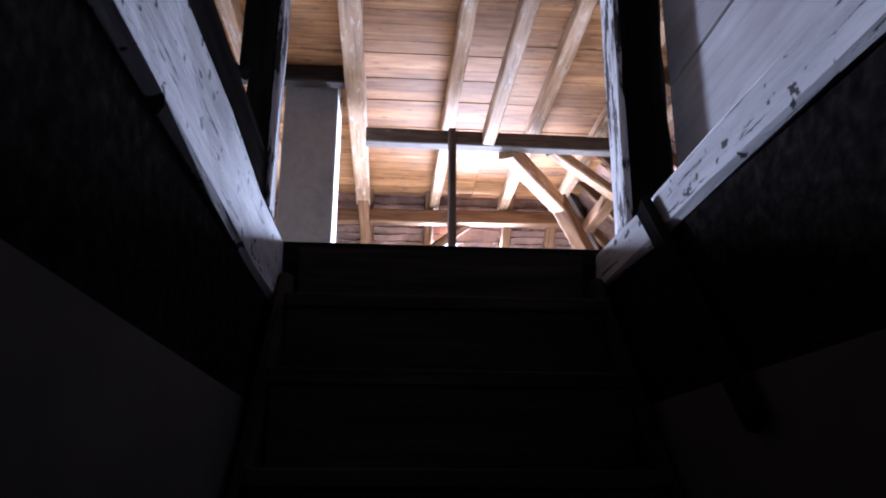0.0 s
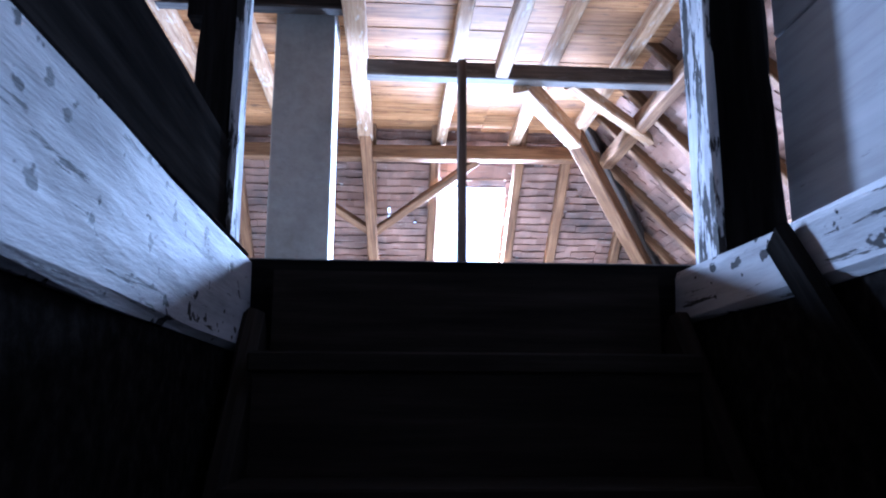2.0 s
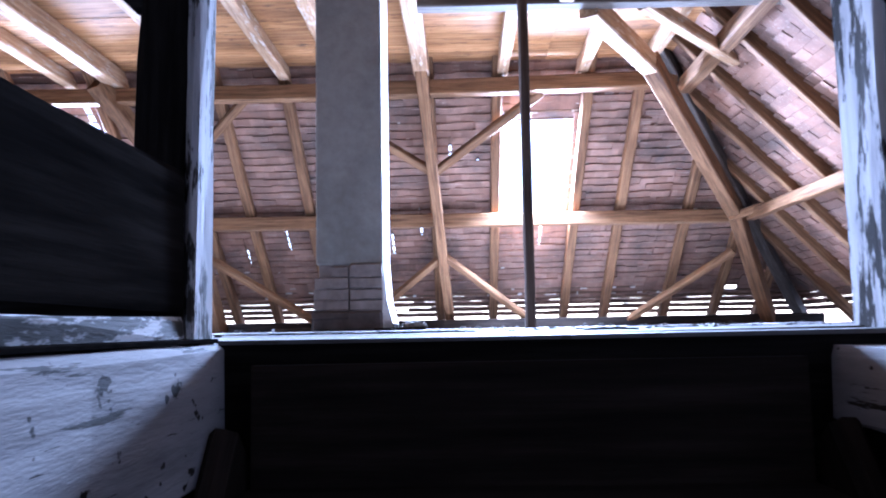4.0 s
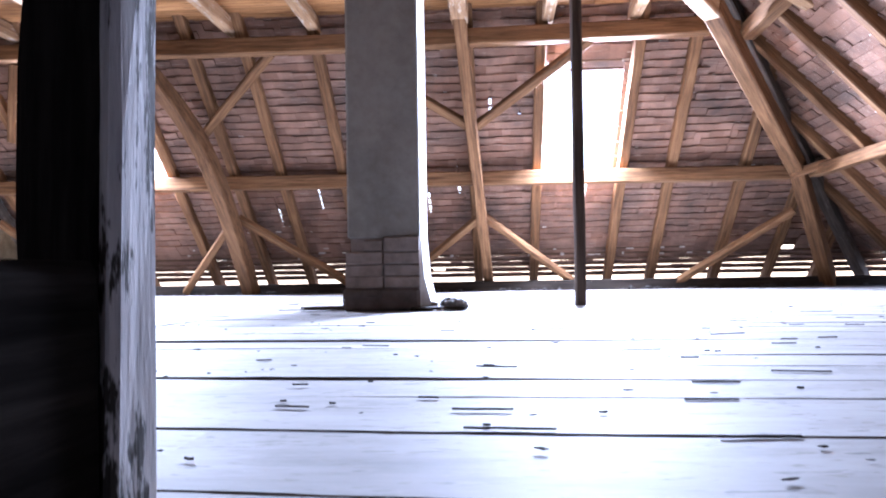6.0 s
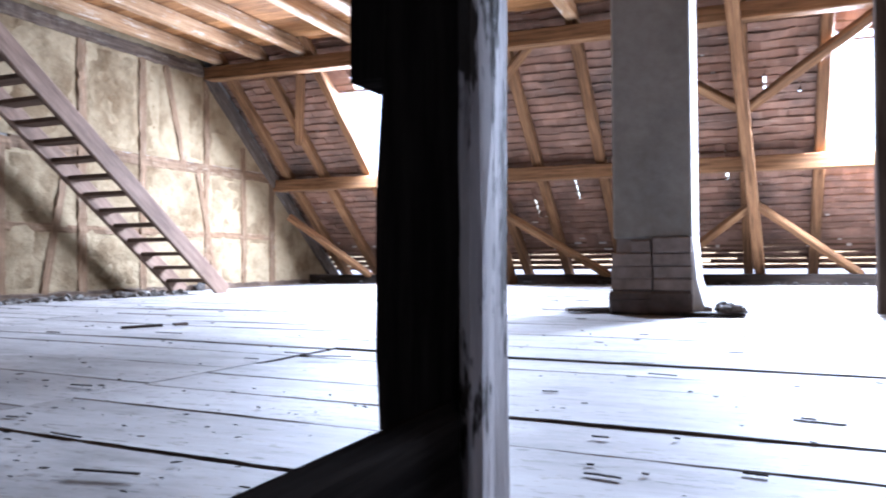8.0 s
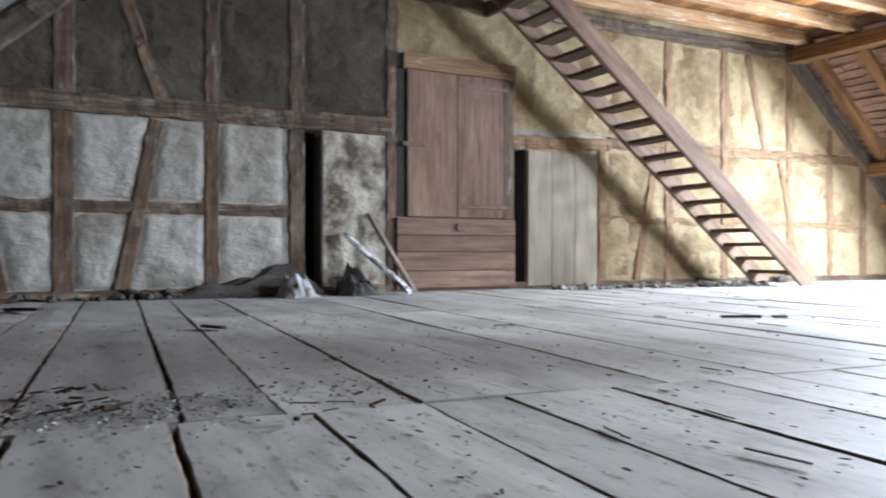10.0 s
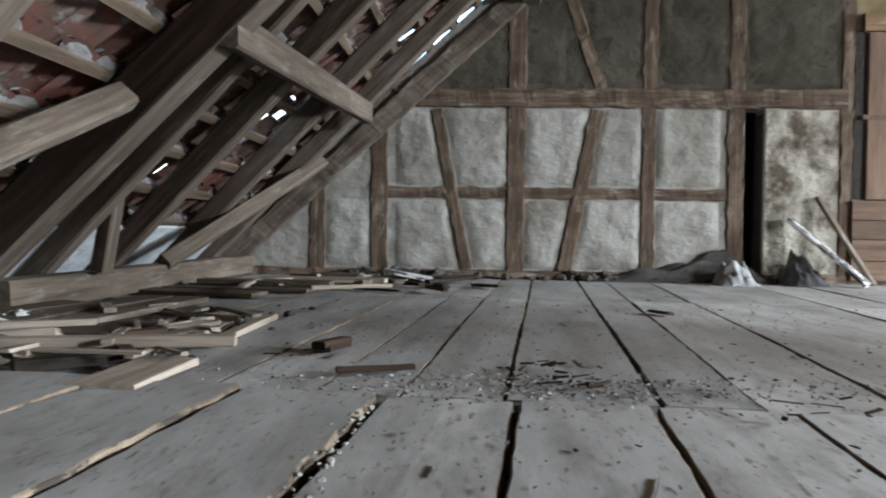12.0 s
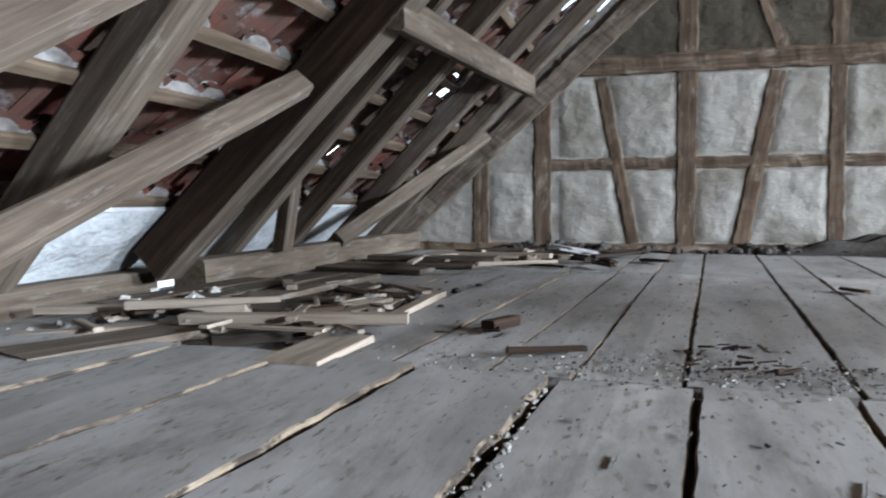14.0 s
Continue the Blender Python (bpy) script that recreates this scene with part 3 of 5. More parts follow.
def bulge(y, z, mat, label, depth=0.022):
    """A lumpy pillow of plaster filling one bay; y: lower left, lower right, upper right, upper left; z: bottom and top."""
    SEED[0] += 1
    bm = bmesh.new()
    wide, high = abs(y[1] - y[0]), z[1] - z[0]
    nu, nv = max(6, int(wide / 0.045)), max(5, int(high / 0.045))
    grid = []
    for j in range(nv + 1):
        row = []
        for i in range(nu + 1):
            u, v = i / nu, j / nv
            yy = (y[0] * (1 - u) + y[1] * u) * (1 - v) + (y[3] * (1 - u) + y[2] * u) * v
            zz = z[0] + high * v
            edge = min(min(u, 1 - u) * wide, min(v, 1 - v) * high)
            rise = depth * min(1.0, edge / 0.05) ** 0.5
            lump = 0.014 * noise.noise((yy * 5, zz * 7, SEED[0])) + 0.006 * noise.noise((yy * 17, zz * 23, 3.0))
            row.append(bm.verts.new((GX - 0.006 + (rise + lump * min(1, edge / 0.03)), yy, zz)))
        grid.append(row)
    for j in range(nv):
        for i in range(nu):
            bm.faces.new((grid[j][i], grid[j][i + 1], grid[j + 1][i + 1], grid[j + 1][i])).smooth = True
    part("plaster_panel", bm, mat, wall, label)


infill([(3.19, 1.57), (8.55, 1.60), (7.20, 2.92), (3.19, 2.98)], BEIGEP, "stained beige plaster panel")
infill([(3.48, 0.05), (8.72, 0.05), (8.72, 1.48), (3.48, 1.45)], BEIGEP, "stained beige plaster panel")
infill([(2.08, 2.19), (3.19, 2.19), (3.19, 2.98), (2.08, 2.98)], BEIGEP, "stained beige plaster panel")
infill([(8.78, 0.05), (10.35, 0.05), (8.78, 1.45)], BEIGEP, "stained beige plaster panel")
infill([(1.38, 0.05), (1.96, 0.05), (1.96, 1.41), (1.38, 1.41)], PATCHP, "crumbling patched rubble plaster panel")
infill([(-1.45, 1.57), (2.0, 1.57), (2.0, 2.98), (-0.10, 2.98)], CLAYP, "brown clay plaster panel, darkened for the dim upper wall")


def lean_at(foot, head, z, z0=0.07, z1=1.40):
    return foot + (head - foot) * (z - z0) / (z1 - z0)


LIME, BEIGE, CLAY = "lumpy lime plaster panel", "stained beige plaster panel", "brown clay plaster panel, darkened for the dim upper wall"
LEFT_BAYS = [(-1.71, -1.71), (-1.05, -1.31), (-0.646, -0.646), (-0.24, 0.015), (0.44, 0.44), (1.08, 1.08)]
for (a0, a1), (b0, b1) in zip(LEFT_BAYS, LEFT_BAYS[1:]):
    for z0, z1 in ((0.07, 0.66), (0.76, 1.42)):
        bulge([lean_at(a0, a1, z0) + 0.05, lean_at(b0, b1, z0) - 0.05, lean_at(b0, b1, z1) - 0.05, lean_at(a0, a1, z1) + 0.05], (z0, z1), WALLP, LIME)
bulge([-2.24, -1.85, -1.85, -2.24], (0.07, 0.66), WALLP, LIME)
for y0, y1, z0, z1 in ((0.49, 1.08, 1.58, 2.68), (1.20, 1.97, 1.58, 2.68), (-0.58, -0.22, 1.58, 2.10), (-0.10, 0.39, 1.58, 2.68)):
    bulge([y0, y1, y1, y0], (z0, z1), CLAYP, CLAY, 0.016)
for y0, y1, z0, z1 in ((3.52, 4.36, 1.56, 2.68), (4.48, 5.29, 1.58, 2.68), (5.41, 6.14, 1.58, 2.68), (6.26, 6.50, 1.60, 2.68), (6.95, 7.24, 1.60, 2.68), (7.36, 7.95, 1.60, 2.05),
                       (5.41, 6.14, 0.76, 1.44), (6.26, 7.05, 0.76, 1.44), (7.36, 8.0, 0.76, 1.46), (8.10, 8.63, 0.76, 1.46), (5.41, 6.14, 0.08, 0.65), (6.26, 7.24, 0.08, 0.65), (7.56, 8.0, 0.08, 0.64), (8.10, 8.63, 0.08, 0.64),
                       (4.48, 4.82, 0.08, 1.44)):
    bulge([y0, y1, y1, y0], (z0, z1), BEIGEP, BEIGE, 0.016)
stud(-2.9, 0.02, 10.2, 0.02, 0.10, "sill_beam")
stud(-1.65, 1.495, 2.02, 1.495, 0.155, "rail", proud=0.03)
stud(3.31, 1.455, 4.52, 1.49, 0.13, "rail", STUDR)
stud(4.52, 1.51, 8.70, 1.53, 0.13, "rail", STUDR, proud=0.015)
stud(-1.85, 0.71, 1.20, 0.71, 0.10, "rail", proud=0.012)
stud(4.4, 0.71, 8.70, 0.69, 0.09, "rail", STUDR, proud=0.012)
stud(-0.75, 2.76, 7.25, 2.76, 0.15, "rail", proud=0.025)
for y, w, zt in ((-2.30, 0.13, 0.78), (-1.78, 0.14, 1.28), (-0.646, 0.15, 2.69), (0.44, 0.115, 2.69), (1.14, 0.13, 2.69), (2.02, 0.10, 2.69)):
    stud(y, 0.05, y, zt, w)
for y, w, zt in ((4.42, 0.10, 1.46), (5.35, 0.12, 2.69), (6.20, 0.11, 2.69), (7.30, 0.11, 2.69), (8.05, 0.10, 1.9), (8.70, 0.13, 1.5)):
    stud(y, 0.05, y, zt, w, mat=STUDR)
stud(-1.05, 0.07, -1.31, 1.40, 0.095, "brace")
stud(-0.24, 0.07, 0.015, 1.40, 0.12, "brace")
stud(0.05, 1.56, -0.34, 2.69, 0.10, "brace")
stud(4.88, 0.05, 5.18, 1.46, 0.10, "brace", STUDR)
stud(7.48, 0.05, 7.13, 1.46, 0.09, "brace", STUDR)
stud(6.88, 1.55, 6.58, 2.69, 0.10, "brace", STUDR)
for (ya, za), (yb, zb) in (((S_FOOT + 0.08, 0.05), (-0.42, 2.52)), ((N_FOOT - 0.1, 0.05), (7.3, 2.72))):
    stud(ya, za, yb, zb, 0.17, "gable_rafter", GREYW, proud=0.06)

# ---- floor ----
SKEW = radians(-4.5)


def ground():
    bm = bmesh.new()
    vs = [bm.verts.new((x, y, -5.5)) for x, y in ((-400, -400), (400, -400), (400, 400), (-400, 400))]
    bm.faces.new(vs)
    return tagged(part("ground", bm, plain("pale_ground", (0.45, 0.45, 0.42), scale=0.05)), "pale hazy ground outside far below", "ground", kind="structure")


ground()


def subfloor():
    """Dark fill under the boards, with the stair opening cut through."""
    bm = bmesh.new()
    for x0, x1, y0, y1 in ((GX - 0.2, OX0 - 0.16, -3.45, 10.4), (OX1 + 0.235, 5.0, -3.45, 10.4), (OX0 - 0.16, OX1 + 0.235, 0.11, 10.4), (OX0 - 0.16, OX1 + 0.235, -3.45, OY0)):
        t = box_bm(x0, x1, y0, y1, -0.22, -0.035, 0)
        me = bpy.data.meshes.new("t")
        t.to_mesh(me)
        t.free()
        bm.from_mesh(me)
    return tagged(part("floor", bm, DIRT_SHADE), "old grey plank attic floor with open joints and dust", "floor", kind="structure")


floor = subfloor()


def plank(x0, x1, y0, y1, rng, lift=0.0, rag=1.0):
    """One floor board in the skewed grain, ragged along its edges."""
    bm = bmesh.new()
    n = max(2, int((x1 - x0) / 0.05))
    seed = rng.random() * 50
    t = 0.030
    rings = []
    cup = rng.uniform(-0.003, 0.004)
    sl = rng.uniform(-0.005, 0.005)
    for i in range(n + 1):
        x = x0 + (x1 - x0) * i / n
        e0 = 0.004 * noise.noise((x * 1.7, seed, 0)) + 0.006 * rag * noise.noise((x * 11, seed, 3))
        e1 = 0.004 * noise.noise((x * 1.7, seed, 9)) + 0.006 * rag * noise.noise((x * 11, seed, 13))
        z = lift + 0.006 * noise.noise((x * 0.8, seed, 5)) + sl * (i / n - 0.5)
        ring = [(x, y0 + e0, z - t), (x, y0 + e0, z - 0.004), (x, y0 + e0 + 0.004, z), (x, (y0 + y1) / 2, z + cup), (x, y1 + e1 - 0.004, z), (x, y1 + e1, z - 0.004), (x, y1 + e1, z - t)]
        rings.append([bm.verts.new(p) for p in ring])
    for a, b in zip(rings, rings[1:]):
        for k in range(6):
            f = bm.faces.new((a[k], b[k], b[k + 1], a[k + 1]))
            f.material_index = 0 if k in (2, 3) else 1
        bm.faces.new((a[6], b[6], b[0], a[0]))
    bm.faces.new(rings[0][::-1])
    bm.faces.new(rings[-1])
    bmesh.ops.recalc_face_normals(bm, faces=bm.faces)
    return bm


def clip_plane(bm, co, no):
    r = bmesh.ops.bisect_plane(bm, geom=bm.verts[:] + bm.edges[:] + bm.faces[:], plane_co=co, plane_no=no, clear_outer=True)
    edges = [e for e in r["geom_cut"] if isinstance(e, bmesh.types.BMEdge)]
    if edges:
        bmesh.ops.holes_fill(bm, edges=edges, sides=0)


NEAR_CUTS = [-2.36, -2.0, -1.65, -1.3, -0.99, -0.68, -0.38, -0.1, 0.12, 0.45, 0.78, 1.02, 1.28, 1.52, 1.76]
FAR_CUTS = [-2.35, -2.05, -1.75, -1.48, -1.27, -1.02, -0.66, -0.44, -0.1, 0.3, 0.65, 1.05, 1.4, 1.76]
WIDE = {-0.99: 0.012, -0.68: 0.014, -1.3: 0.020, -1.65: 0.008, 0.78: 0.011, -0.66: 0.010, 0.45: 0.009}


def cuts_of(known, rng):
    out = [known[0]]
    while out[0] > -4.2:
        out.insert(0, out[0] - rng.uniform(0.26, 0.36))
    out += known[1:]
    while out[-1] < 11.5:
        out.append(out[-1] + rng.uniform(0.22, 0.34))
    return out


def boards():
    rng = random.Random(21)
    turn = Matrix.Rotation(SKEW, 4, "Z")
    for xa, xb, known in ((-9.0, -4.75, FAR_CUTS), (-4.75, -2.05, FAR_CUTS), (-2.05, 1.9, NEAR_CUTS), (1.9, 5.6, FAR_CUTS)):
        cuts = cuts_of(known, rng)
        for y0, y1 in zip(cuts, cuts[1:]):
            gap = WIDE.get(y1, rng.choice((0.002, 0.003, 0.005, 0.009)))
            lift = rng.uniform(-0.002, 0.002)
            split = xb == 1.9 and y1 < -1.2
            if split:
                lift += 0.007 * (1 + min(3, int((-1.2 - y1) / 0.34)))
            bm = plank(xa + rng.uniform(0.002, 0.014), xb - rng.uniform(0.002, 0.014), y0, y1 - gap, rng, lift, 2.2 if split else 1.0)
            bmesh.ops.transform(bm, matrix=turn, verts=bm.verts)
            clip_plane(bm, (GX + 0.03, 0, 0), (-1, 0, 0))
            clip_plane(bm, (4.9, 0, 0), (1, 0, 0))
            clip_plane(bm, (0, 10.15, 0), (0, 1, 0))
            clip_plane(bm, (0, -3.10, 0), (0, -1, 0))
            if not bm.verts:
                bm.free()
                continue
            xs = [v.co.x for v in bm.verts]
            yy = [v.co.y for v in bm.verts]
            pieces = [bm]
            x_l, x_r = OX0 - 0.155, OX1 + 0.23
            if min(xs) < x_r and max(xs) > x_l and min(yy) < OY1 and max(yy) > OY0:
                pieces = []
                for co, no in (((x_l, 0, 0), (1, 0, 0)), ((x_r, 0, 0), (-1, 0, 0))):
                    c = bm.copy()
                    clip_plane(c, co, no)
                    pieces.append(c)
                for lo in (True, False):
                    c = bm.copy()
                    clip_plane(c, (x_l, 0, 0), (-1, 0, 0))
                    if c.verts:
                        clip_plane(c, (x_r, 0, 0), (1, 0, 0))
                    if c.verts:
                        clip_plane(c, (0, OY1 if lo else OY0, 0), (0, -1, 0) if lo else (0, 1, 0))
                    pieces.append(c)
                bm.free()
            for c in pieces:
                if len(c.verts) < 4:
                    c.free()
                    continue
                part("plank", c, FLOORW, floor).data.materials.append(SPLITE if split else EDGEW)


boards()

# ---- stair opening: trimmers, posts, low board, partition, stair ----
opening = thing("stair_opening", "whitewashed timber edges round the attic stair opening", "opening", kind="structure")
beam("trimmer", (OX0 - 0.075, OY0, -0.100), (OX0 - 0.075, -0.02, -0.100), 0.15, 0.19, TRIMW, "peeling whitewashed trimmer beam", parent=opening, rough=0.012)
beam("trimmer", (OX1 + 0.11, OY0, -0.078), (OX1 + 0.11, -0.02, -0.078), 0.22, 0.106, TRIMW, "peeling whitewashed trimmer beam", parent=opening, rough=0.012)
beam("trimmer", (OX0 - 0.1, 0.055, -0.13), (OX1 + 0.1, 0.055, -0.13), 0.10, 0.19, DARK, "dark trimmer beam at the head of the stair", parent=opening)
# Black board added so the backlit floor edge stays dark.
box("fascia", OX0 - 0.05, OX1 + 0.10, -0.020, -0.003, -0.24, -0.008, BLACKW, opening, 0.002, "added black board giving the floor edge its shade")
# Near-black boards put the shade below the trimmers into the colour.
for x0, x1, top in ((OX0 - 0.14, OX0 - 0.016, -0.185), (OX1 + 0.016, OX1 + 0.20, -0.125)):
    box("lining", x0, x1, OY0, -0.02, -0.50, top, BLACKW, opening, 0.003, "near-black stairwell boards with the shade put into their colour")
beam("trimmer", (OX0 - 0.1, OY0 - 0.06, -0.11), (OX1 + 0.1, OY0 - 0.06, -0.11), 0.10, 0.20, DARK, "dark trimmer beam at the foot of the opening", parent=opening)


def post(name, x0, x1, y0, y1, z1, label, seed, cheek=0.0):
    """A stair corner post; cheek: how far its upper part juts out to -x."""
    p = thing(name, label, "post", kind="structure")
    mid = ((x0 + x1) / 2, (y0 + y1) / 2)
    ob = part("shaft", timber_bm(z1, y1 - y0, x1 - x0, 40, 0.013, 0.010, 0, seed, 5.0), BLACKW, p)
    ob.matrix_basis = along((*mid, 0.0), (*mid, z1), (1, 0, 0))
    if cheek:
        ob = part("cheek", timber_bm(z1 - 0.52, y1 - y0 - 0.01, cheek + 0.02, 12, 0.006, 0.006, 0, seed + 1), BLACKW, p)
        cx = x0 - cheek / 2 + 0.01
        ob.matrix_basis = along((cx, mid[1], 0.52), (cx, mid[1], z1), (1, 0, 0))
    return p


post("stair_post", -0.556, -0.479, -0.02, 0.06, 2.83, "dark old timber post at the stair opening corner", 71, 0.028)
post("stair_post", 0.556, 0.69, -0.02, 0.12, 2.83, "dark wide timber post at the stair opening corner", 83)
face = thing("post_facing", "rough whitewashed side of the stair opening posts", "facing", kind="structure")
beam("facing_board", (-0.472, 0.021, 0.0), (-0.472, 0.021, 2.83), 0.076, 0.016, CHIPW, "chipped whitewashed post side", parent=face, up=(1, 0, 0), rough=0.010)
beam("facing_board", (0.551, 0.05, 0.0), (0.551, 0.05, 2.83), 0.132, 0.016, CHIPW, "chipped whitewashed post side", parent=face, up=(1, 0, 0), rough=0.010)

low = thing("low_rail_board", "dark low board standing on edge along the stair opening", "board")
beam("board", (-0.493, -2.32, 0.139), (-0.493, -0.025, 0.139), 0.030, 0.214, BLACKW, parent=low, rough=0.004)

# Added black sheet that puts the post's shade on the trimmer top.
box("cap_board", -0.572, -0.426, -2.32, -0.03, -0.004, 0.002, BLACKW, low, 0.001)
beam("base_board", (-0.520, -2.32, 0.012), (-0.520, -0.03, 0.012), 0.092, 0.04, CHIPW, "chipped whitewashed foot strip", parent=low, rough=0.006, chamfer=0.006)

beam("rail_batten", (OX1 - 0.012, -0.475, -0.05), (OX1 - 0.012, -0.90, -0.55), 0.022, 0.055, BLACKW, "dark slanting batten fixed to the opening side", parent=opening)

part_wall = thing("wall_stair", "white painted board partition beside the stair opening", "wall", kind="structure")
for i, (z0, z1) in enumerate(((-0.022, 0.505), (0.511, 0.93), (0.935, 1.34), (1.345, 1.68), (1.685, 2.02), (2.025, 2.36), (2.365, 2.70), (2.705, 2.97))):
    beam("plank", (0.712, OY0, (z0 + z1) / 2), (0.712, -0.025, (z0 + z1) / 2), 0.03, z1 - z0, WHITEW, parent=part_wall, rough=0.002, chamfer=0.003)

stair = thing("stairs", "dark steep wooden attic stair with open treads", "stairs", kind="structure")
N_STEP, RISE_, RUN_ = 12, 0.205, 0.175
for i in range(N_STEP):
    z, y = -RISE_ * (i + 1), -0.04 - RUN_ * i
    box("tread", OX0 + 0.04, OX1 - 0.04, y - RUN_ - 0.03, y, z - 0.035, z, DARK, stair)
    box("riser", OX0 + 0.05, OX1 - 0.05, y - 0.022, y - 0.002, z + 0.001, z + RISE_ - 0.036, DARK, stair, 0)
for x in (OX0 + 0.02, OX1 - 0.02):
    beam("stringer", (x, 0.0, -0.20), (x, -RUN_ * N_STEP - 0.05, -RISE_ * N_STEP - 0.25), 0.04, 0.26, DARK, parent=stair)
well = thing("wall_stairwell", "walls closing the stairwell below, coloured dark for its shade", "wall", kind="structure")
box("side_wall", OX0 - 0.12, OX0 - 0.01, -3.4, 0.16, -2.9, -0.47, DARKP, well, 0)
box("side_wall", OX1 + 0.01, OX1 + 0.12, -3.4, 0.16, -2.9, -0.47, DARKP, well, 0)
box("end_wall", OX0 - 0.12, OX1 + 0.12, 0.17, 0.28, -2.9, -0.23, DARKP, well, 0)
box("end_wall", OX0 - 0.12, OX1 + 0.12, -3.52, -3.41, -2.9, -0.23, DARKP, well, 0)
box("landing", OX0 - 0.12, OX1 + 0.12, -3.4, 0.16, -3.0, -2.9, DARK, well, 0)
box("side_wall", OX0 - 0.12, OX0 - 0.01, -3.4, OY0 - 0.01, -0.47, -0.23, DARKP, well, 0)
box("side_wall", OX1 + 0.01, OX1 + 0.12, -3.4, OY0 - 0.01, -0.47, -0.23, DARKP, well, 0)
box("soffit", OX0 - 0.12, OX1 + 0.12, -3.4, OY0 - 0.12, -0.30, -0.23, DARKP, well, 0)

# ---- chimney ----
chim = thing("chimney", "grey rendered brick chimney with whitewashed side and bare base", "chimney", kind="structure")
CX0, CX1, CY0, CY1 = -1.132, -0.655, 4.38, 4.90
box("shaft", CX0, CX1, CY0, CY1, 0.48, 3.02, CHIMP, chim, 0.012)
box("white_side", CX1 - 0.002, CX1 + 0.008, CY0 + 0.006, CY1, 0.02, 3.02, CHIMW, chim, 0.003, "whitewashed chimney side")


def chimney_base():
    rng = random.Random(5)
    mid = CX0 + 0.245
    box("plinth", CX0 - 0.03, CX1 + 0.004, CY0 - 0.03, CY0 + 0.3, 0.0, 0.15, FOOTB, chim, 0.02, "dark smoothed chimney foot")
    beam("brick", (CX0 - 0.02, CY0 + 0.01, 0.115), (mid - 0.01, CY0 + 0.01, 0.115), 0.10, 0.06, FOOTB, parent=chim, rough=0.012, chamfer=0.012)
    for x0, x1, rows, mat in ((mid, CX1 + 0.003, ((0.152, 0.225), (0.229, 0.305), (0.309, 0.385), (0.390, 0.484)), BRICK), (CX0 - 0.012, mid - 0.006, ((0.152, 0.228), (0.230, 0.305), (0.307, 0.388)), BRICK)):
        for k, (z0, z1) in enumerate(rows):
            j = rng.uniform(-0.006, 0.004) - (0.012 if k == len(rows) - 1 and x0 == mid else 0)
            a, b = x0 + rng.uniform(0, 0.008), x1 - rng.uniform(0, 0.004)
            beam("brick", (a, CY0 + 0.045 + j, (z0 + z1) / 2), (b, CY0 + 0.045 + j, (z0 + z1) / 2), 0.13, z1 - z0, mat, parent=chim, rough=0.004, chamfer=0.008)
    beam("brick", (CX0 + 0.115, CY0 + 0.05, 0.430), (CX0 + 0.232, CY0 + 0.05, 0.430), 0.13, 0.078, BRICK, parent=chim, rough=0.005, chamfer=0.010)
    box("core", CX0 + 0.02, CX1 - 0.01, CY0 + 0.02, CY1, 0.0, 0.5, BRICK, chim, 0)
    bm = bmesh.new()
    foot = [(CX1 + 0.007, 0.52), (CX1 + 0.03, 0.22), (CX1 + 0.085, 0.0), (CX1 + 0.007, 0.0)]
    a = [bm.verts.new((x, CY0 + 0.03, z)) for x, z in foot]
    b = [bm.verts.new((x, CY1, z)) for x, z in foot]
    bm.faces.new(a)
    bm.faces.new(b[::-1])
    for i in range(4):
        bm.faces.new((a[i], b[i], b[(i + 1) % 4], a[(i + 1) % 4]))
    bmesh.ops.recalc_face_normals(bm, faces=bm.faces)
    part("plaster_skirt", bm, CHIMW, chim, "white plaster spreading at the chimney foot")


chimney_base()
beam("ceiling_trimmer", (-2.05, 4.20, 2.905), (-0.487, 4.20, 2.905), 0.14, 0.15, DARK, "dark trimmer beam beside the chimney", "beam", kind="structure")

# ---- tie beam, prop, hip struts ----
beam("tie_beam", (-0.40, 4.86, 2.645), (2.75, 4.95, 2.665), 0.15, 0.15, GREYW, "grey-brown tie beam below the joists", "beam", kind="structure")
beam("prop_pole", (0.430, 4.75, 0.0), (0.440, 4.75, 2.70), 0.075, 0.085, POLEW, "dark squared prop pole from floor to tie beam", "post", up=(0, 1, 0), kind="structure")
beam("dragon_beam", (1.0, 4.98, 2.62), (1.9, 6.55, 2.62), 0.16, 0.19, JOIST, "pale brown diagonal beam to the hip corner", "beam", kind="structure")
beam("hip_strut", (1.84, 6.44, 2.65), (3.42, 8.72, 1.43), 0.17, 0.20, WARM, "heavy warm brown inclined strut at the hip corner", "strut", kind="structure")
beam("hip_strut", (3.39, 8.67, 1.48), (4.20, 9.80, -0.02), 0.17, 0.20, WARM, "heavy warm brown inclined strut at the hip corner", "strut", kind="structure")
beam("diagonal_beam", (1.45, 4.98, 2.64), (3.2, 7.0, 2.62), 0.12, 0.12, JOIST, "pale brown diagonal beam of the hipped end", "beam", kind="structure")
beam("purlin", (2.45, 7.35, 2.66), (2.45, -0.35, 2.66), 0.15, 0.16, WARM, "brown upper purlin of the hipped end", "purlin", kind="structure")
beam("purlin", (3.62, 8.75, 1.38), (3.62, -1.6, 1.38), 0.13, 0.13, WARM, "brown middle purlin of the hipped end", "purlin", kind="structure")
beam("brace", (3.35, 8.70, 1.35), (4.6, 7.6, 1.75), 0.08, 0.10, WARM, "short brown brace at the hip corner", "brace", kind="structure")


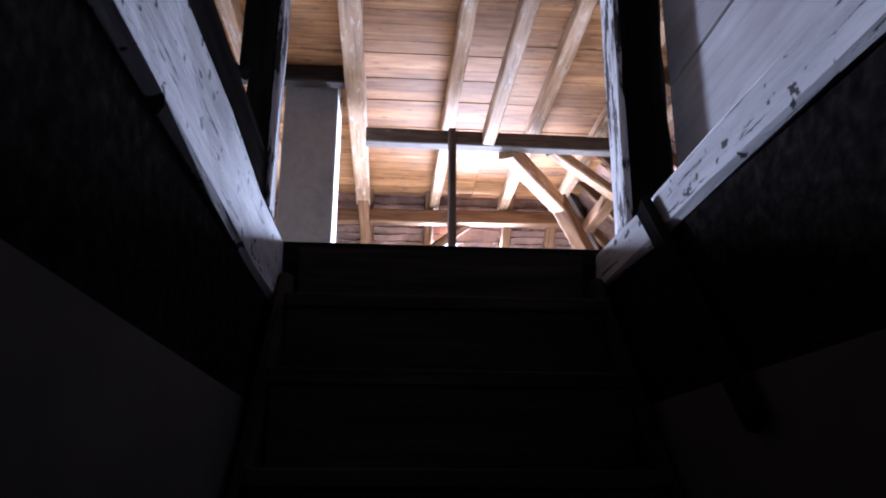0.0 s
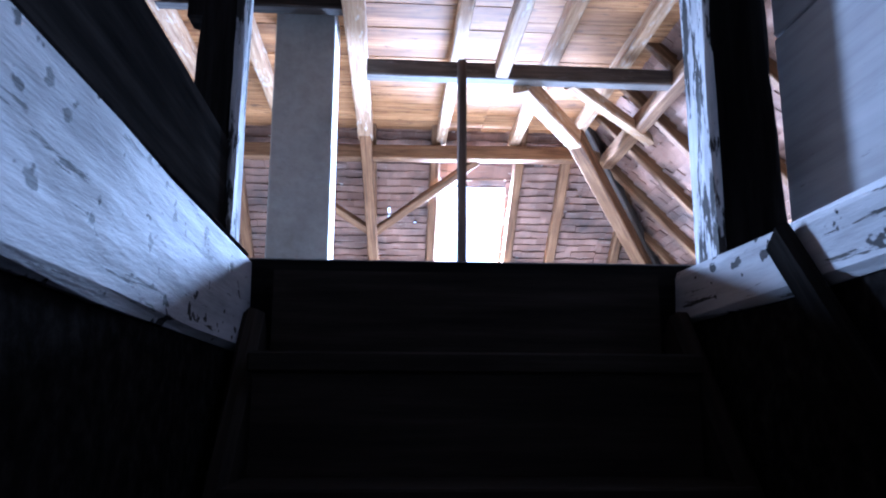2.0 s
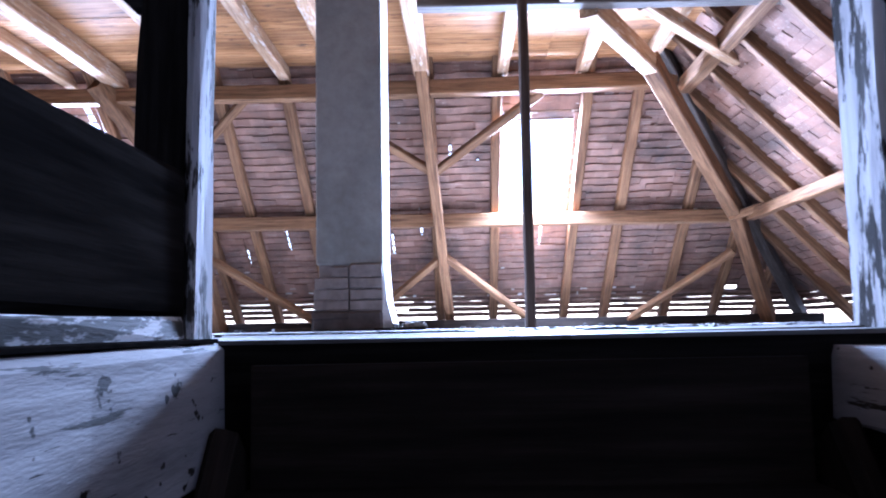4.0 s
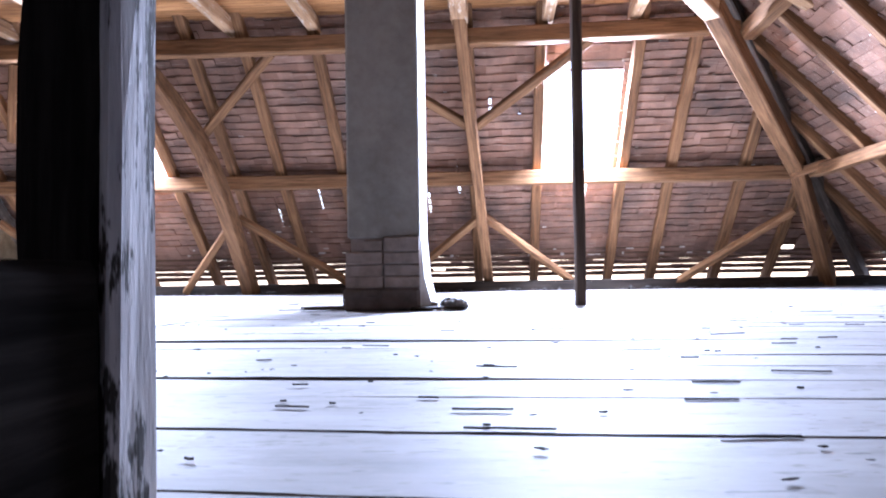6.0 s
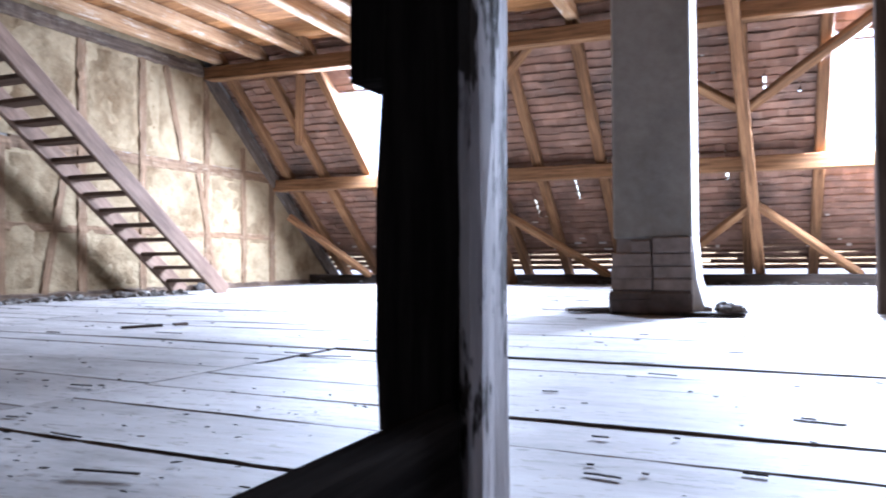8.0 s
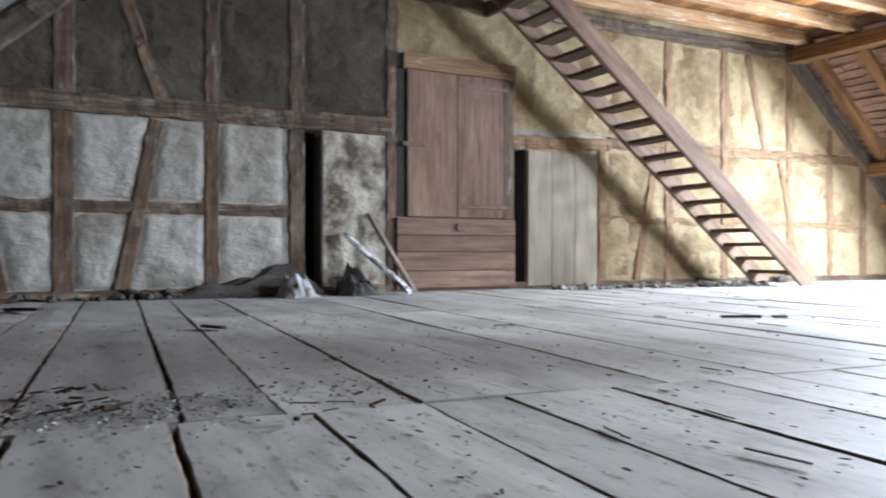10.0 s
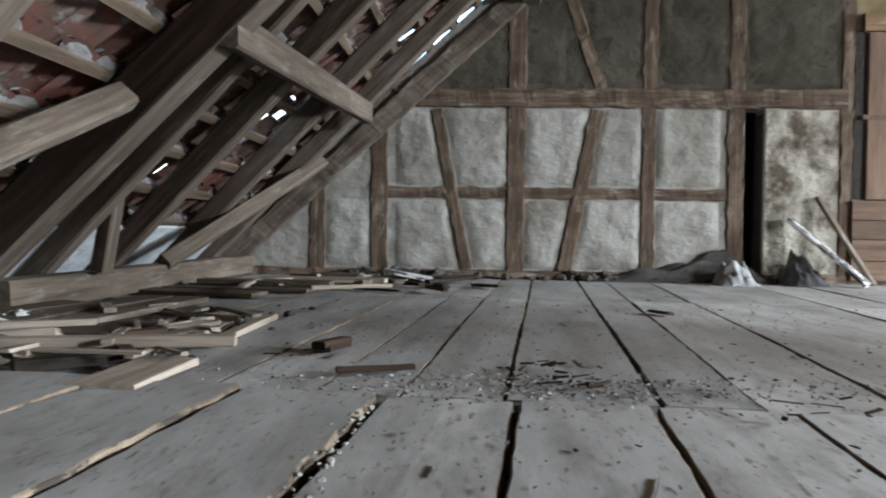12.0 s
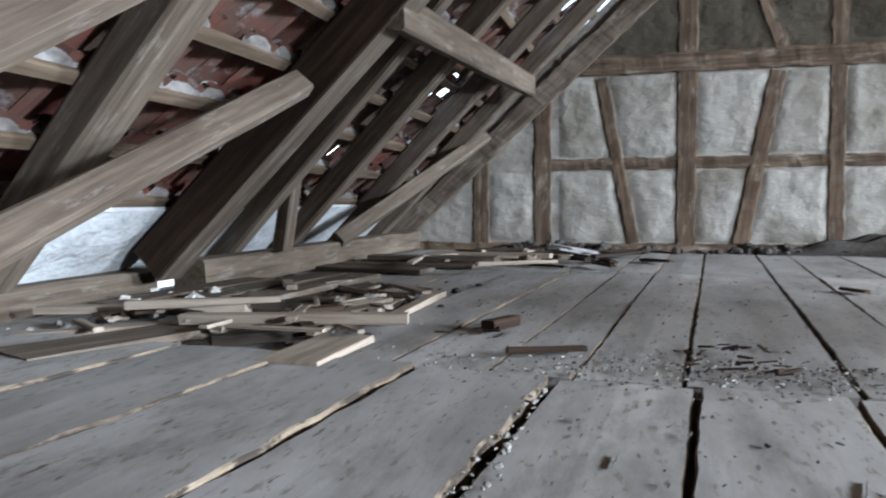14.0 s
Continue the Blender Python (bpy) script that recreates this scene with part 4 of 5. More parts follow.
def crooked(name, pts, w, h, mat, label, category, group=""):
    """One naturally bent timber swept through a few points."""
    SEED[0] += 1
    fine = []
    n = len(pts)
    for i in range(n - 1):
        p0, p1, p2, p3 = (Vector(pts[max(0, min(n - 1, i + k))]) for k in (-1, 0, 1, 2))
        for j in range(6):
            t = j / 6
            fine.append(0.5 * (2 * p1 + (p2 - p0) * t + (2 * p0 - 5 * p1 + 4 * p2 - p3) * t * t + (3 * p1 - p0 - 3 * p2 + p3) * t ** 3))
    fine.append(Vector(pts[-1]))
    length = sum((b - a).length for a, b in zip(fine, fine[1:]))
    bm = timber_bm(length, w, h, len(fine) - 1, 0.008, 0.014, 0, SEED[0])
    base = along(pts[0], pts[-1], (0, -1, 1))
    inv = base.inverted()
    rings = [inv @ p for p in fine]
    for v in bm.verts:
        k = min(len(rings) - 1, max(0, round(v.co.x / length * (len(rings) - 1))))
        a, b = rings[max(0, k - 1)], rings[min(len(rings) - 1, k + 1)]
        tan = (b - a).normalized()
        side = Vector((0, 0, 1)).cross(tan).normalized()
        up = tan.cross(side)
        v.co = rings[k] + side * v.co.y + up * v.co.z
    ob = part(name, bm, mat)
    ob.matrix_basis = base
    return tagged(ob, label, category, group, kind="structure")


crooked("truss_leg", [(-4.12, 7.12, 2.80), (-3.70, 7.90, 2.06), (-3.49, 8.45, 1.28), (-3.49, 9.62, 0.02)], 0.17, 0.20, WARM, "heavy warm brown crooked truss leg", "strut")
beam("truss_post", (-0.27, 10.08, 0.06), (-0.487, 6.98, 2.86), 0.13, 0.12, WARM, "warm brown truss post under the collar beam", "post", kind="structure", up=(0, 1, 1))
for p, q, w in (((-3.62, 8.20, 1.90), (-2.55, 7.45, 2.66), 0.10), ((-3.5, 8.98, 0.98), (-4.4, 9.6, 0.05), 0.09), ((-3.45, 8.98, 1.0), (-2.1, 9.75, 0.10), 0.10),
                ((-0.40, 8.14, 1.90), (0.86, 7.40, 2.66), 0.10), ((-0.40, 8.14, 1.90), (-1.6, 7.5, 2.55), 0.10), ((-0.33, 9.15, 0.98), (0.85, 9.85, 0.12), 0.09),
                ((-0.33, 9.15, 0.98), (-1.5, 9.85, 0.12), 0.09), ((3.45, 8.95, 0.95), (2.2, 9.75, 0.08), 0.09), ((-6.0, 8.25, 1.95), (-5.45, 7.45, 2.66), 0.10), ((-6.6, 8.9, 1.0), (-5.7, 9.75, 0.1), 0.09)):
    beam("brace", p, q, w, 0.09, WARM, "slanting brown wind brace against the rafters", "brace", group="wind braces", kind="structure", up=UP_N)
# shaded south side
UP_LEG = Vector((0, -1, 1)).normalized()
# Leg coloured dark for its shaded side; a pale strip paints its lit underside.
beam("truss_leg", (-3.315, -3.035, 0.152), (-3.315, -0.76, 2.365), 0.17, 0.18, LEGW, "heavy brown inclined truss leg, darkened for its shaded side", "strut", kind="structure", up=UP_LEG)
beam("leg_edge", (-3.315, -2.975, 0.082), (-3.315, -0.695, 2.300), 0.165, 0.012, GREYW, "pale strip painting the lit underside of the truss leg", "strut", kind="structure", up=UP_LEG)
beam("brace", (-1.10, -2.40, 0.06), (-3.20, -2.278, 0.884), 0.07, 0.105, GREYW, "pale grey slanting brace nailed to the truss leg", "brace", kind="structure", up=(0, -1, 1))
beam("stud", (-4.10, -2.82, 0.165), (-4.10, -2.70, 0.90), 0.105, 0.08, GREYW, "short grey stud under the truss leg", "post", kind="structure", up=(0, 1, 0))
beam("brace", (-4.98, -2.87, 0.17), (-6.45, -2.20, 0.93), 0.08, 0.10, GREYW, "pale grey slanting brace near the gable", "brace", kind="structure", up=UP_S)
beam("brace", (-1.4, -2.25, 0.60), (-2.35, -1.75, 1.30), 0.08, 0.12, GREYW, "grey slanting wind brace under the rafters", "brace", kind="structure", up=(0, -1, 1))
sheet("eave_mortar", [south(GX, -0.05, -0.10), south(4.5, -0.05, -0.10), south(4.5, 0.31, -0.10), south(GX, 0.31, -0.10)], 0.02, EAVEP, "pale lime mortar under the lowest tiles", "mortar")

# ---- ladder stair and platform at the gable ----
def ladder():
    st = thing("ladder_stair", "steep open wooden stair leading up through the ceiling", "stairs")
    x0, x1 = -6.50, -5.90
    foot, head = (6.55, 0.0), (2.93, 2.82)
    for x in (x0, x1):
        beam("stringer", (x, foot[0], foot[1]), (x, head[0], head[1]), 0.05, 0.20, DOORW, parent=st)
    n = 19
    for i in range(1, n):
        f = i / n
        y, z = foot[0] + (head[0] - foot[0]) * f, foot[1] + (head[1] - foot[1]) * f
        box("tread", x0 + 0.02, x1 - 0.02, y - 0.10, y + 0.09, z - 0.02, z + 0.02, DOORW, st, 0.004)

    beam("landing_edge", (-5.85, 3.02, 2.70), (GX, 3.02, 2.70), 0.06, 0.14, DOORW, "red-brown board at the stair head", parent=st)


ladder()

# ---- doors and small things at the gable ----
door = thing("door_1", "old red-brown plank door in two parts with iron hinges", "door", kind="structure")


def upright(name, y0, y1, z0, z1, x, t, mat, parent):
    beam(name, (x, (y0 + y1) / 2, z0), (x, (y0 + y1) / 2, z1), y1 - y0, t, mat, parent=parent, up=(1, 0, 0), rough=0.002, chamfer=0.004)


def level(name, y0, y1, z0, z1, x, t, mat, parent):
    beam(name, (x, y0, (z0 + z1) / 2), (x, y1, (z0 + z1) / 2), t, z1 - z0, mat, parent=parent, rough=0.002, chamfer=0.004)


for y0, y1 in ((2.165, 2.675), (2.68, 3.19)):
    upright("plank", y0, y1, 0.69, 2.03, GX + 0.03, 0.035, DOORW, door)
for z0, z1 in ((0.03, 0.185), (0.191, 0.36), (0.365, 0.515), (0.521, 0.675)):
    level("plank", 2.06, 3.315, z0, z1, GX + 0.038, 0.04, DOORW, door)
level("frame", 2.12, 3.315, 2.035, 2.18, GX + 0.04, 0.05, STUDR, door)
upright("frame", 3.20, 3.315, 0.68, 2.03, GX + 0.02, 0.03, WALLW, door)
for z in (0.79, 1.93):
    box("hinge", GX + 0.048, GX + 0.056, 2.72, 3.24, z - 0.017, z + 0.017, IRON, door, 0.002)
box("hinge", GX + 0.048, GX + 0.056, 2.12, 2.35, 1.33, 1.37, IRON, door, 0.002)
box("latch", GX + 0.058, GX + 0.078, 2.66, 2.74, 0.56, 0.63, IRON, door, 0.004)
# Near-black strip painted in for the shaded slot beside the jamb.
box("gap", GX + 0.009, GX + 0.014, 2.075, 2.16, 0.69, 2.05, DIRT_SHADE, door, 0)
door2 = thing("door_2", "low grey boarded hatch with a timber frame", "door", kind="structure")
for k in range(3):
    y0 = 3.485 + k * 0.285
    upright("plank", y0, y0 + 0.282, 0.03, 1.37, GX + 0.018, 0.03, HATCHW, door2)
# Unseen box with near-black sides, added so the wall gaps stay dark.
room = thing("gap_backing", "unseen dark box keeping the gable wall gaps black", "room", kind="structure")
box("back_wall", GX - 1.2, GX - 1.1, 0.8, 4.0, -0.1, 1.9, DIRT_SHADE, room, 0)
box("bottom", GX - 1.1, GX - 0.23, 0.8, 4.0, -0.12, -0.05, DIRT_SHADE, room, 0)
box("top", GX - 1.1, GX - 0.23, 0.8, 4.0, 1.8, 1.9, DIRT_SHADE, room, 0)
box("side", GX - 1.1, GX - 0.23, 0.8, 0.9, -0.1, 1.8, DIRT_SHADE, room, 0)
box("side", GX - 1.1, GX - 0.23, 3.9, 4.0, -0.1, 1.8, DIRT_SHADE, room, 0)

# Thin near-black sheets paint shade over the lit sides of both gaps.
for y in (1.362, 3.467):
    box("reveal", GX - 0.22, GX - 0.004, y, y + 0.006, 0.0, 1.38, DIRT_SHADE, room, 0)

# ---- debris ----
def rock_bm(size, seed, flat=0.7):
    bm = bmesh.new()
    bmesh.ops.create_icosphere(bm, subdivisions=1 if size < 0.02 else 2, radius=size)
    for v in bm.verts:
        n = noise.noise_vector(v.co * (2.2 / size) + Vector((seed, seed * 2, 0)))
        v.co += n * size * 0.45
        v.co.z *= flat
    return bm


def loose_board(p, length, w, t, turn, tilt, mat, label, z=0.0, name="loose_board", group="fallen boards"):
    ob = part(name, timber_bm(length, w, t, max(3, int(length / 0.25)), min(0.006, w * 0.15), min(0.004, w * 0.2), 0, p[0] * 13 + p[1] * 7), mat)
    ob.matrix_basis = pose(p[0], p[1], z + t / 2 + math.sin(radians(abs(tilt))) * length * (1 if tilt > 0 else 0), 0, tilt, turn)
    return tagged(ob, label, "board", group)


def lay(p, q, w, t, z, mat, label, group, name="loose_board"):
    """A loose board lying from p to q, its underside at z."""
    return beam(name, (*p, z + t / 2 + 0.008), (*q, z + t / 2 + 0.008), w, t, mat, label, "board", group=group, rough=0.006, chamfer=0.003)


FB = "fallen split board with pale broken edges on the floor"
for p, q, w, t, z, mat in (
        ((-2.547, -2.968), (-2.754, -2.284), 0.07, 0.026, 0.03, SPLINT), ((-2.462, -2.344), (-2.614, -1.654), 0.075, 0.03, 0.03, SPLINT),
        ((-2.95, -3.0), (-2.96, -2.15), 0.20, 0.022, 0.0, GREYW), ((-3.32, -2.95), (-3.27, -2.13), 0.18, 0.022, 0.0, GREYW),
        ((-3.80, -2.95), (-3.66, -2.12), 0.20, 0.022, 0.0, GREYW), ((-2.86, -2.08), (-3.24, -1.97), 0.05, 0.025, 0.0, SPLINT),
        ((-2.75, -1.78), (-3.55, -1.80), 0.05, 0.022, 0.0, SPLINT), ((-2.07, -1.80), (-2.45, -1.79), 0.17, 0.016, 0.0, SPLINT),
        ((-2.62, -2.02), (-3.05, -1.90), 0.06, 0.03, 0.0, GREYW), ((-2.40, -2.55), (-2.72, -2.05), 0.05, 0.024, 0.0, SPLINT),
        ((-3.10, -2.12), (-3.42, -2.02), 0.04, 0.02, 0.0, SPLINT), ((-2.30, -2.15), (-2.48, -1.92), 0.09, 0.025, 0.0, DARK),
        ((-2.20, -2.75), (-2.62, -2.30), 0.06, 0.025, 0.0, SPLINT), ((-2.98, -1.86), (-3.30, -1.92), 0.07, 0.02, 0.0, DARK),
        ((-2.55, -2.62), (-2.80, -2.18), 0.045, 0.022, 0.056, SPLINT), ((-3.45, -1.90), (-3.60, -2.30), 0.05, 0.02, 0.0, SPLINT)):
    lay(p, q, w, t, z, mat, FB, "fallen boards")
for p, q, w in (((-2.98, -2.62), (-4.02, -2.50), 0.17), ((-3.02, -2.40), (-3.98, -2.30), 0.15), ((-2.72, -2.84), (-3.70, -2.74), 0.15), ((-1.95, -2.52), (-2.50, -2.30), 0.22)):
    lay(p, q, w, 0.024, 0.024 if w < 0.2 else 0.0, GREYW, "wide grey weathered board lying loose under the eaves", "eaves boards")
for p, q, w, t, z, mat in (
        ((-4.73, -3.0), (-4.57, -2.15), 0.20, 0.026, 0.0, GREYW), ((-5.0, -2.95), (-4.95, -1.95), 0.18, 0.022, 0.0, GREYW), ((-5.3, -2.8), (-5.28, -1.75), 0.17, 0.022, 0.0, SPLINT),
        ((-5.15, -2.7), (-5.10, -1.85), 0.14, 0.03, 0.03, GREYW), ((-5.6, -2.75), (-5.55, -1.65), 0.18, 0.022, 0.0, GREYW), ((-5.9, -2.5), (-5.85, -1.45), 0.16, 0.03, 0.0, SPLINT),
        ((-5.48, -2.4), (-5.42, -1.55), 0.13, 0.03, 0.03, SPLINT), ((-6.2, -2.3), (-6.1, -1.35), 0.15, 0.03, 0.0, GREYW)):
    lay(p, q, w, t, z, mat, "dusty board in a low stack by the gable", "stacked boards")
beam("broken_plank", (-5.9, -1.62, 0.10), (-5.95, -1.28, 0.035), 0.20, 0.028, CHIPW, "pale broken plank lying on the stack", "board")
beam("broken_plank", (-5.75, -1.30, 0.03), (-6.0, -0.95, 0.05), 0.07, 0.03, DARK, "dark broken plank lying near the stack", "board")


def scatter(name, n, area, sizes, mat, label, seed, flat=0.6, cat="rubble"):
    rng = random.Random(seed)
    bm = bmesh.new()
    for i in range(n):
        x, y = rng.uniform(area[0], area[1]), rng.uniform(area[2], area[3])
        if cat == "grit":
            x, y = rng.gauss((area[0] + area[1]) / 2, (area[1] - area[0]) * 0.30), rng.gauss((area[2] + area[3]) / 2, (area[3] - area[2]) * 0.30)
        if OX0 - 0.2 < x < OX1 + 0.3 and OY0 < y < 0.1:
            continue
        s = rng.uniform(*sizes) * (0.5 + rng.random())
        r = rock_bm(s, rng.random() * 40, flat)
        k = rng.uniform(1.2, 2.6) if flat < 0.5 else rng.uniform(0.7, 1.6)
        a = SKEW + rng.gauss(0, 0.5) if flat < 0.5 else rng.uniform(0, 6.28)
        m = Matrix.Translation((x, y, s * flat * 0.5 + 0.004)) @ Matrix.Rotation(a, 4, "Z") @ Matrix.Diagonal((k, 1 / k if k > 1 else 1, 1, 1))
        bmesh.ops.transform(r, matrix=m, verts=r.verts)
        me = bpy.data.meshes.new("t")
        r.to_mesh(me)
        r.free()
        bm.from_mesh(me)
        bpy.data.meshes.remove(me)
    return tagged(part(name, bm, mat), label, cat, kind="stuff")


scatter("floor_litter", 800, (-6.6, 2.5, -2.6, 7.5), (0.002, 0.006), DIRT_SHADE, "small dark chips and dirt scattered on the floor", 31, 0.35, "litter")
scatter("floor_litter", 900, (-4.5, -0.7, -2.3, 1.2), (0.0015, 0.0055), DIRT_SHADE, "small dark chips and dirt scattered on the floor", 37, 0.35, "litter")
scatter("joint_rubble", 500, (-2.45, -2.08, -1.35, -0.05), (0.002, 0.005), RUBBLE, "crumbs of mortar and grit along a board joint", 33, 0.6, "grit")
scatter("joint_rubble", 420, (-2.45, -2.10, -1.3, -0.2), (0.002, 0.005), DIRT_SHADE, "dark grit along a board joint", 34, 0.6, "grit")
scatter("gap_rubble", 80, (-2.0, -1.2, -1.21, -1.15), (0.003, 0.007), RUBBLE, "grit filling a wide board gap", 35)
scatter("wall_foot_rubble", 150, (GX + 0.03, GX + 0.22, -2.3, 1.6), (0.012, 0.035), DIRT_SHADE, "dark crumbs and dirt along the gable foot", 36, 0.8)
scatter("wall_foot_rubble", 60, (GX + 0.03, GX + 0.16, -2.05, -1.80), (0.016, 0.036), DIRT_SHADE, "dark clump of dirt at the gable foot", 61, 1.2)
scatter("wall_foot_rubble", 70, (GX + 0.03, GX + 0.16, -1.72, -1.25), (0.016, 0.036), DIRT_SHADE, "dark clump of dirt at the gable foot", 62, 1.2)
scatter("wall_foot_rubble", 14, (GX + 0.03, GX + 0.14, -0.2, 0.1), (0.016, 0.036), DIRT_SHADE, "dark clump of dirt at the gable foot", 63, 1.2)
scatter("wall_foot_rubble", 160, (GX + 0.04, GX + 0.6, 3.6, 6.4), (0.012, 0.030), RUBBLE, "fallen plaster crumbs below the stair", 38, 0.8)
scatter("pile_rubble", 110, (-3.4, -2.2, -2.9, -1.85), (0.008, 0.022), RUBBLE, "pale mortar lumps among fallen boards", 39, 0.8)
scatter("pile_rubble", 60, (-4.2, -2.1, -2.9, -1.7), (0.010, 0.024), DIRT_SHADE, "dark splinters among fallen boards", 40, 0.5)
STONEP = plain("pale_stone", (0.40, 0.39, 0.365), vary=0.2)
rngs = random.Random(3)
for i in range(26):
    x, y = -2.95 + rngs.uniform(-0.35, 0.30), -2.80 + rngs.uniform(-0.12, 0.26)
    s = rngs.uniform(0.014, 0.034)
    ob = part("stone", rock_bm(s, i * 3.1, 0.9), STONEP)
    ob.location = (x, y, 0.022 + s * 0.5)
    tagged(ob, "pale rounded stone lying near the eaves", "stone", "pale stones")


def splints(name, n, area, length, width, mat, label, group, seed, zs=(0.0, 0.02), spread=0.9, cat="splint"):
    rng = random.Random(seed)
    for i in range(n):
        x, y = rng.uniform(area[0], area[1]), rng.uniform(area[2], area[3])
        l, w, a = rng.uniform(*length), rng.uniform(*width), rng.gauss(0.25, spread)
        z = rng.uniform(*zs)
        p = (x - l / 2 * math.cos(a), y - l / 2 * math.sin(a), z + w * 0.25 + 0.006)
        q = (x + l / 2 * math.cos(a), y + l / 2 * math.sin(a), z + w * 0.25 + 0.006 + rng.uniform(0, 0.012))
        beam(name, p, q, w, max(0.003, w * 0.45), mat, label, cat, group=group, rough=w * 0.2, chamfer=0.002)


splints("dark_splinter", 30, (-2.56, -2.24, -0.86, -0.58), (0.015, 0.07), (0.004, 0.014), LEGW, "short dark splinter on the dusty joint", "joint splinters", 51, (0.0, 0.010), 1.4, cat="splinter")
splints("dark_splinter", 10, (-2.95, -2.60, -1.55, -1.38), (0.015, 0.07), (0.004, 0.014), LEGW, "short dark splinter on the floor", "joint splinters", 52, (0.0, 0.008), 1.2, cat="splinter")
splints("dark_splinter", 8, (-2.2, -1.9, -0.3, -0.05), (0.015, 0.07), (0.004, 0.014), LEGW, "short dark splinter on the dusty joint", "joint splinters", 53, (0.0, 0.006), 1.4, cat="splinter")
splints("wood_splint", 34, (-3.6, -2.25, -2.75, -1.80), (0.10, 0.42), (0.014, 0.045), SPLINT, "pale split lath among the fallen boards", "split laths", 54, (0.0, 0.045), 0.7)
splints("dark_lath", 22, (-3.7, -2.25, -2.75, -1.85), (0.10, 0.45), (0.02, 0.05), LEGW, "dark brown broken lath among the fallen boards", "broken laths", 55, (0.0, 0.03), 0.5, "lath")
splints("dark_lath", 14, (-6.2, -5.0, -1.75, -0.75), (0.10, 0.45), (0.02, 0.05), LEGW, "dark brown broken lath by the gable stack", "broken laths", 56, (0.0, 0.04), 0.7, "lath")
splints("pale_lath", 10, (-6.0, -4.6, -2.3, -1.3), (0.2, 0.6), (0.02, 0.05), SPLINT, "pale lath on the low stack of boards", "stack laths", 57, (0.03, 0.06), 0.7, "lath")


def mound(name, x0, x1, y0, y1, h, mat, label, cat, seed, peak=0.0):
    bm = bmesh.new()
    n = 30
    bmesh.ops.create_grid(bm, x_segments=n, y_segments=n, size=0.5)
    for v in bm.verts:
        u, w = v.co.x, v.co.y
        s = (w - peak) / ((0.5 - peak) if w > peak else (0.5 + peak))
        f = max(0.0, 1 - abs(s) ** (2.2 if peak == 0 else 1.1)) * max(0.0, 1 - (u + 0.5) ** 2)
        z = h * f * (0.75 + 0.5 * noise.noise((u * 4, w * 6, seed))) + 0.010 * noise.noise((u * 13, w * 13, seed))
        v.co = (x0 + (u + 0.5) * (x1 - x0), y0 + (w + 0.5) * (y1 - y0), max(0.0, z))
    for f in bm.faces:
        f.smooth = True
    return tagged(part(name, bm, mat), label, cat)


BAGM = plain("dark_plastic", (0.035, 0.035, 0.038), rough=0.45, vary=0.4, scale=20)
BAGG = plain("dusty_cloth", (0.20, 0.20, 0.20), rough=0.8, vary=0.4, scale=14)
# Dark mound shaped and coloured to give the wall its shadow wedge.
mound("dirt_mound", GX + 0.02, GX + 0.24, 0.0, 1.42, 0.30, DIRT_SHADE, "added dark mound shaped like the shadow wedge on the gable wall", "heap", 3, 0.25)
mound("grey_sack", GX + 0.24, GX + 0.55, 0.90, 1.20, 0.24, BAGG, "dusty grey cloth bundle before the gable", "bundle", 8)
mound("plastic_bag", GX + 0.10, GX + 0.50, 1.44, 1.74, 0.30, BAGM, "crumpled black plastic bag by the wall", "bag", 12)
beam("leaning_board", (GX + 0.50, 1.98, 0.02), (GX + 0.10, 1.55, 0.52), 0.10, 0.035, CHIPW, "pale chipped board leaning on the wall", "board")
beam("leaning_board", (GX + 0.42, 2.06, 0.02), (GX + 0.06, 1.78, 0.70), 0.07, 0.03, GREYW, "grey narrow board leaning on the wall", "board")
rngs = random.Random(9)
for i in range(7):
    x, y = CX1 + 0.04 + rngs.uniform(0, 0.26), CY0 + rngs.uniform(-0.02, 0.3)
    ob = part("mortar_lump", rock_bm(rngs.uniform(0.03, 0.06), i * 5.3, 0.8), RUBBLE if i % 2 else DIRT_SHADE)
    ob.location = (x, y, 0.035)
    tagged(ob, "broken mortar lump fallen beside the chimney", "rubble", "chimney lumps")
loose_board((CX1 - 0.05, CY0 - 0.06), 0.36, 0.10, 0.02, 3, 0, DARK, "short dark board lying at the chimney foot", z=0.006, group="")
loose_board((CX0 - 0.32, CY0 + 0.05), 0.3, 0.12, 0.025, 25, 0, GREYW, "short grey board lying at the chimney foot", z=0.006, group="")
for x, y, l, a in ((-1.85, 1.85, 0.5, 12), (-2.9, 2.42, 0.45, 175), (0.6, 2.1, 0.35, 20), (1.6, 3.5, 0.4, 170), (-1.35, 0.38, 0.32, 8), (-3.6, 1.2, 0.25, 60)):
    loose_board((x, y), l * 0.4, 0.005, 0.004, a, 0, DARK, "thin dark splinter of wood on the floor", z=0.006, name="splinter", group="splinters")

scatter("eave_debris", 520, (GX + 0.1, 4.6, 9.66, 9.86), (0.016, 0.042), DIRT_SHADE, "dark ragged debris along the open eaves", 44, 0.6)


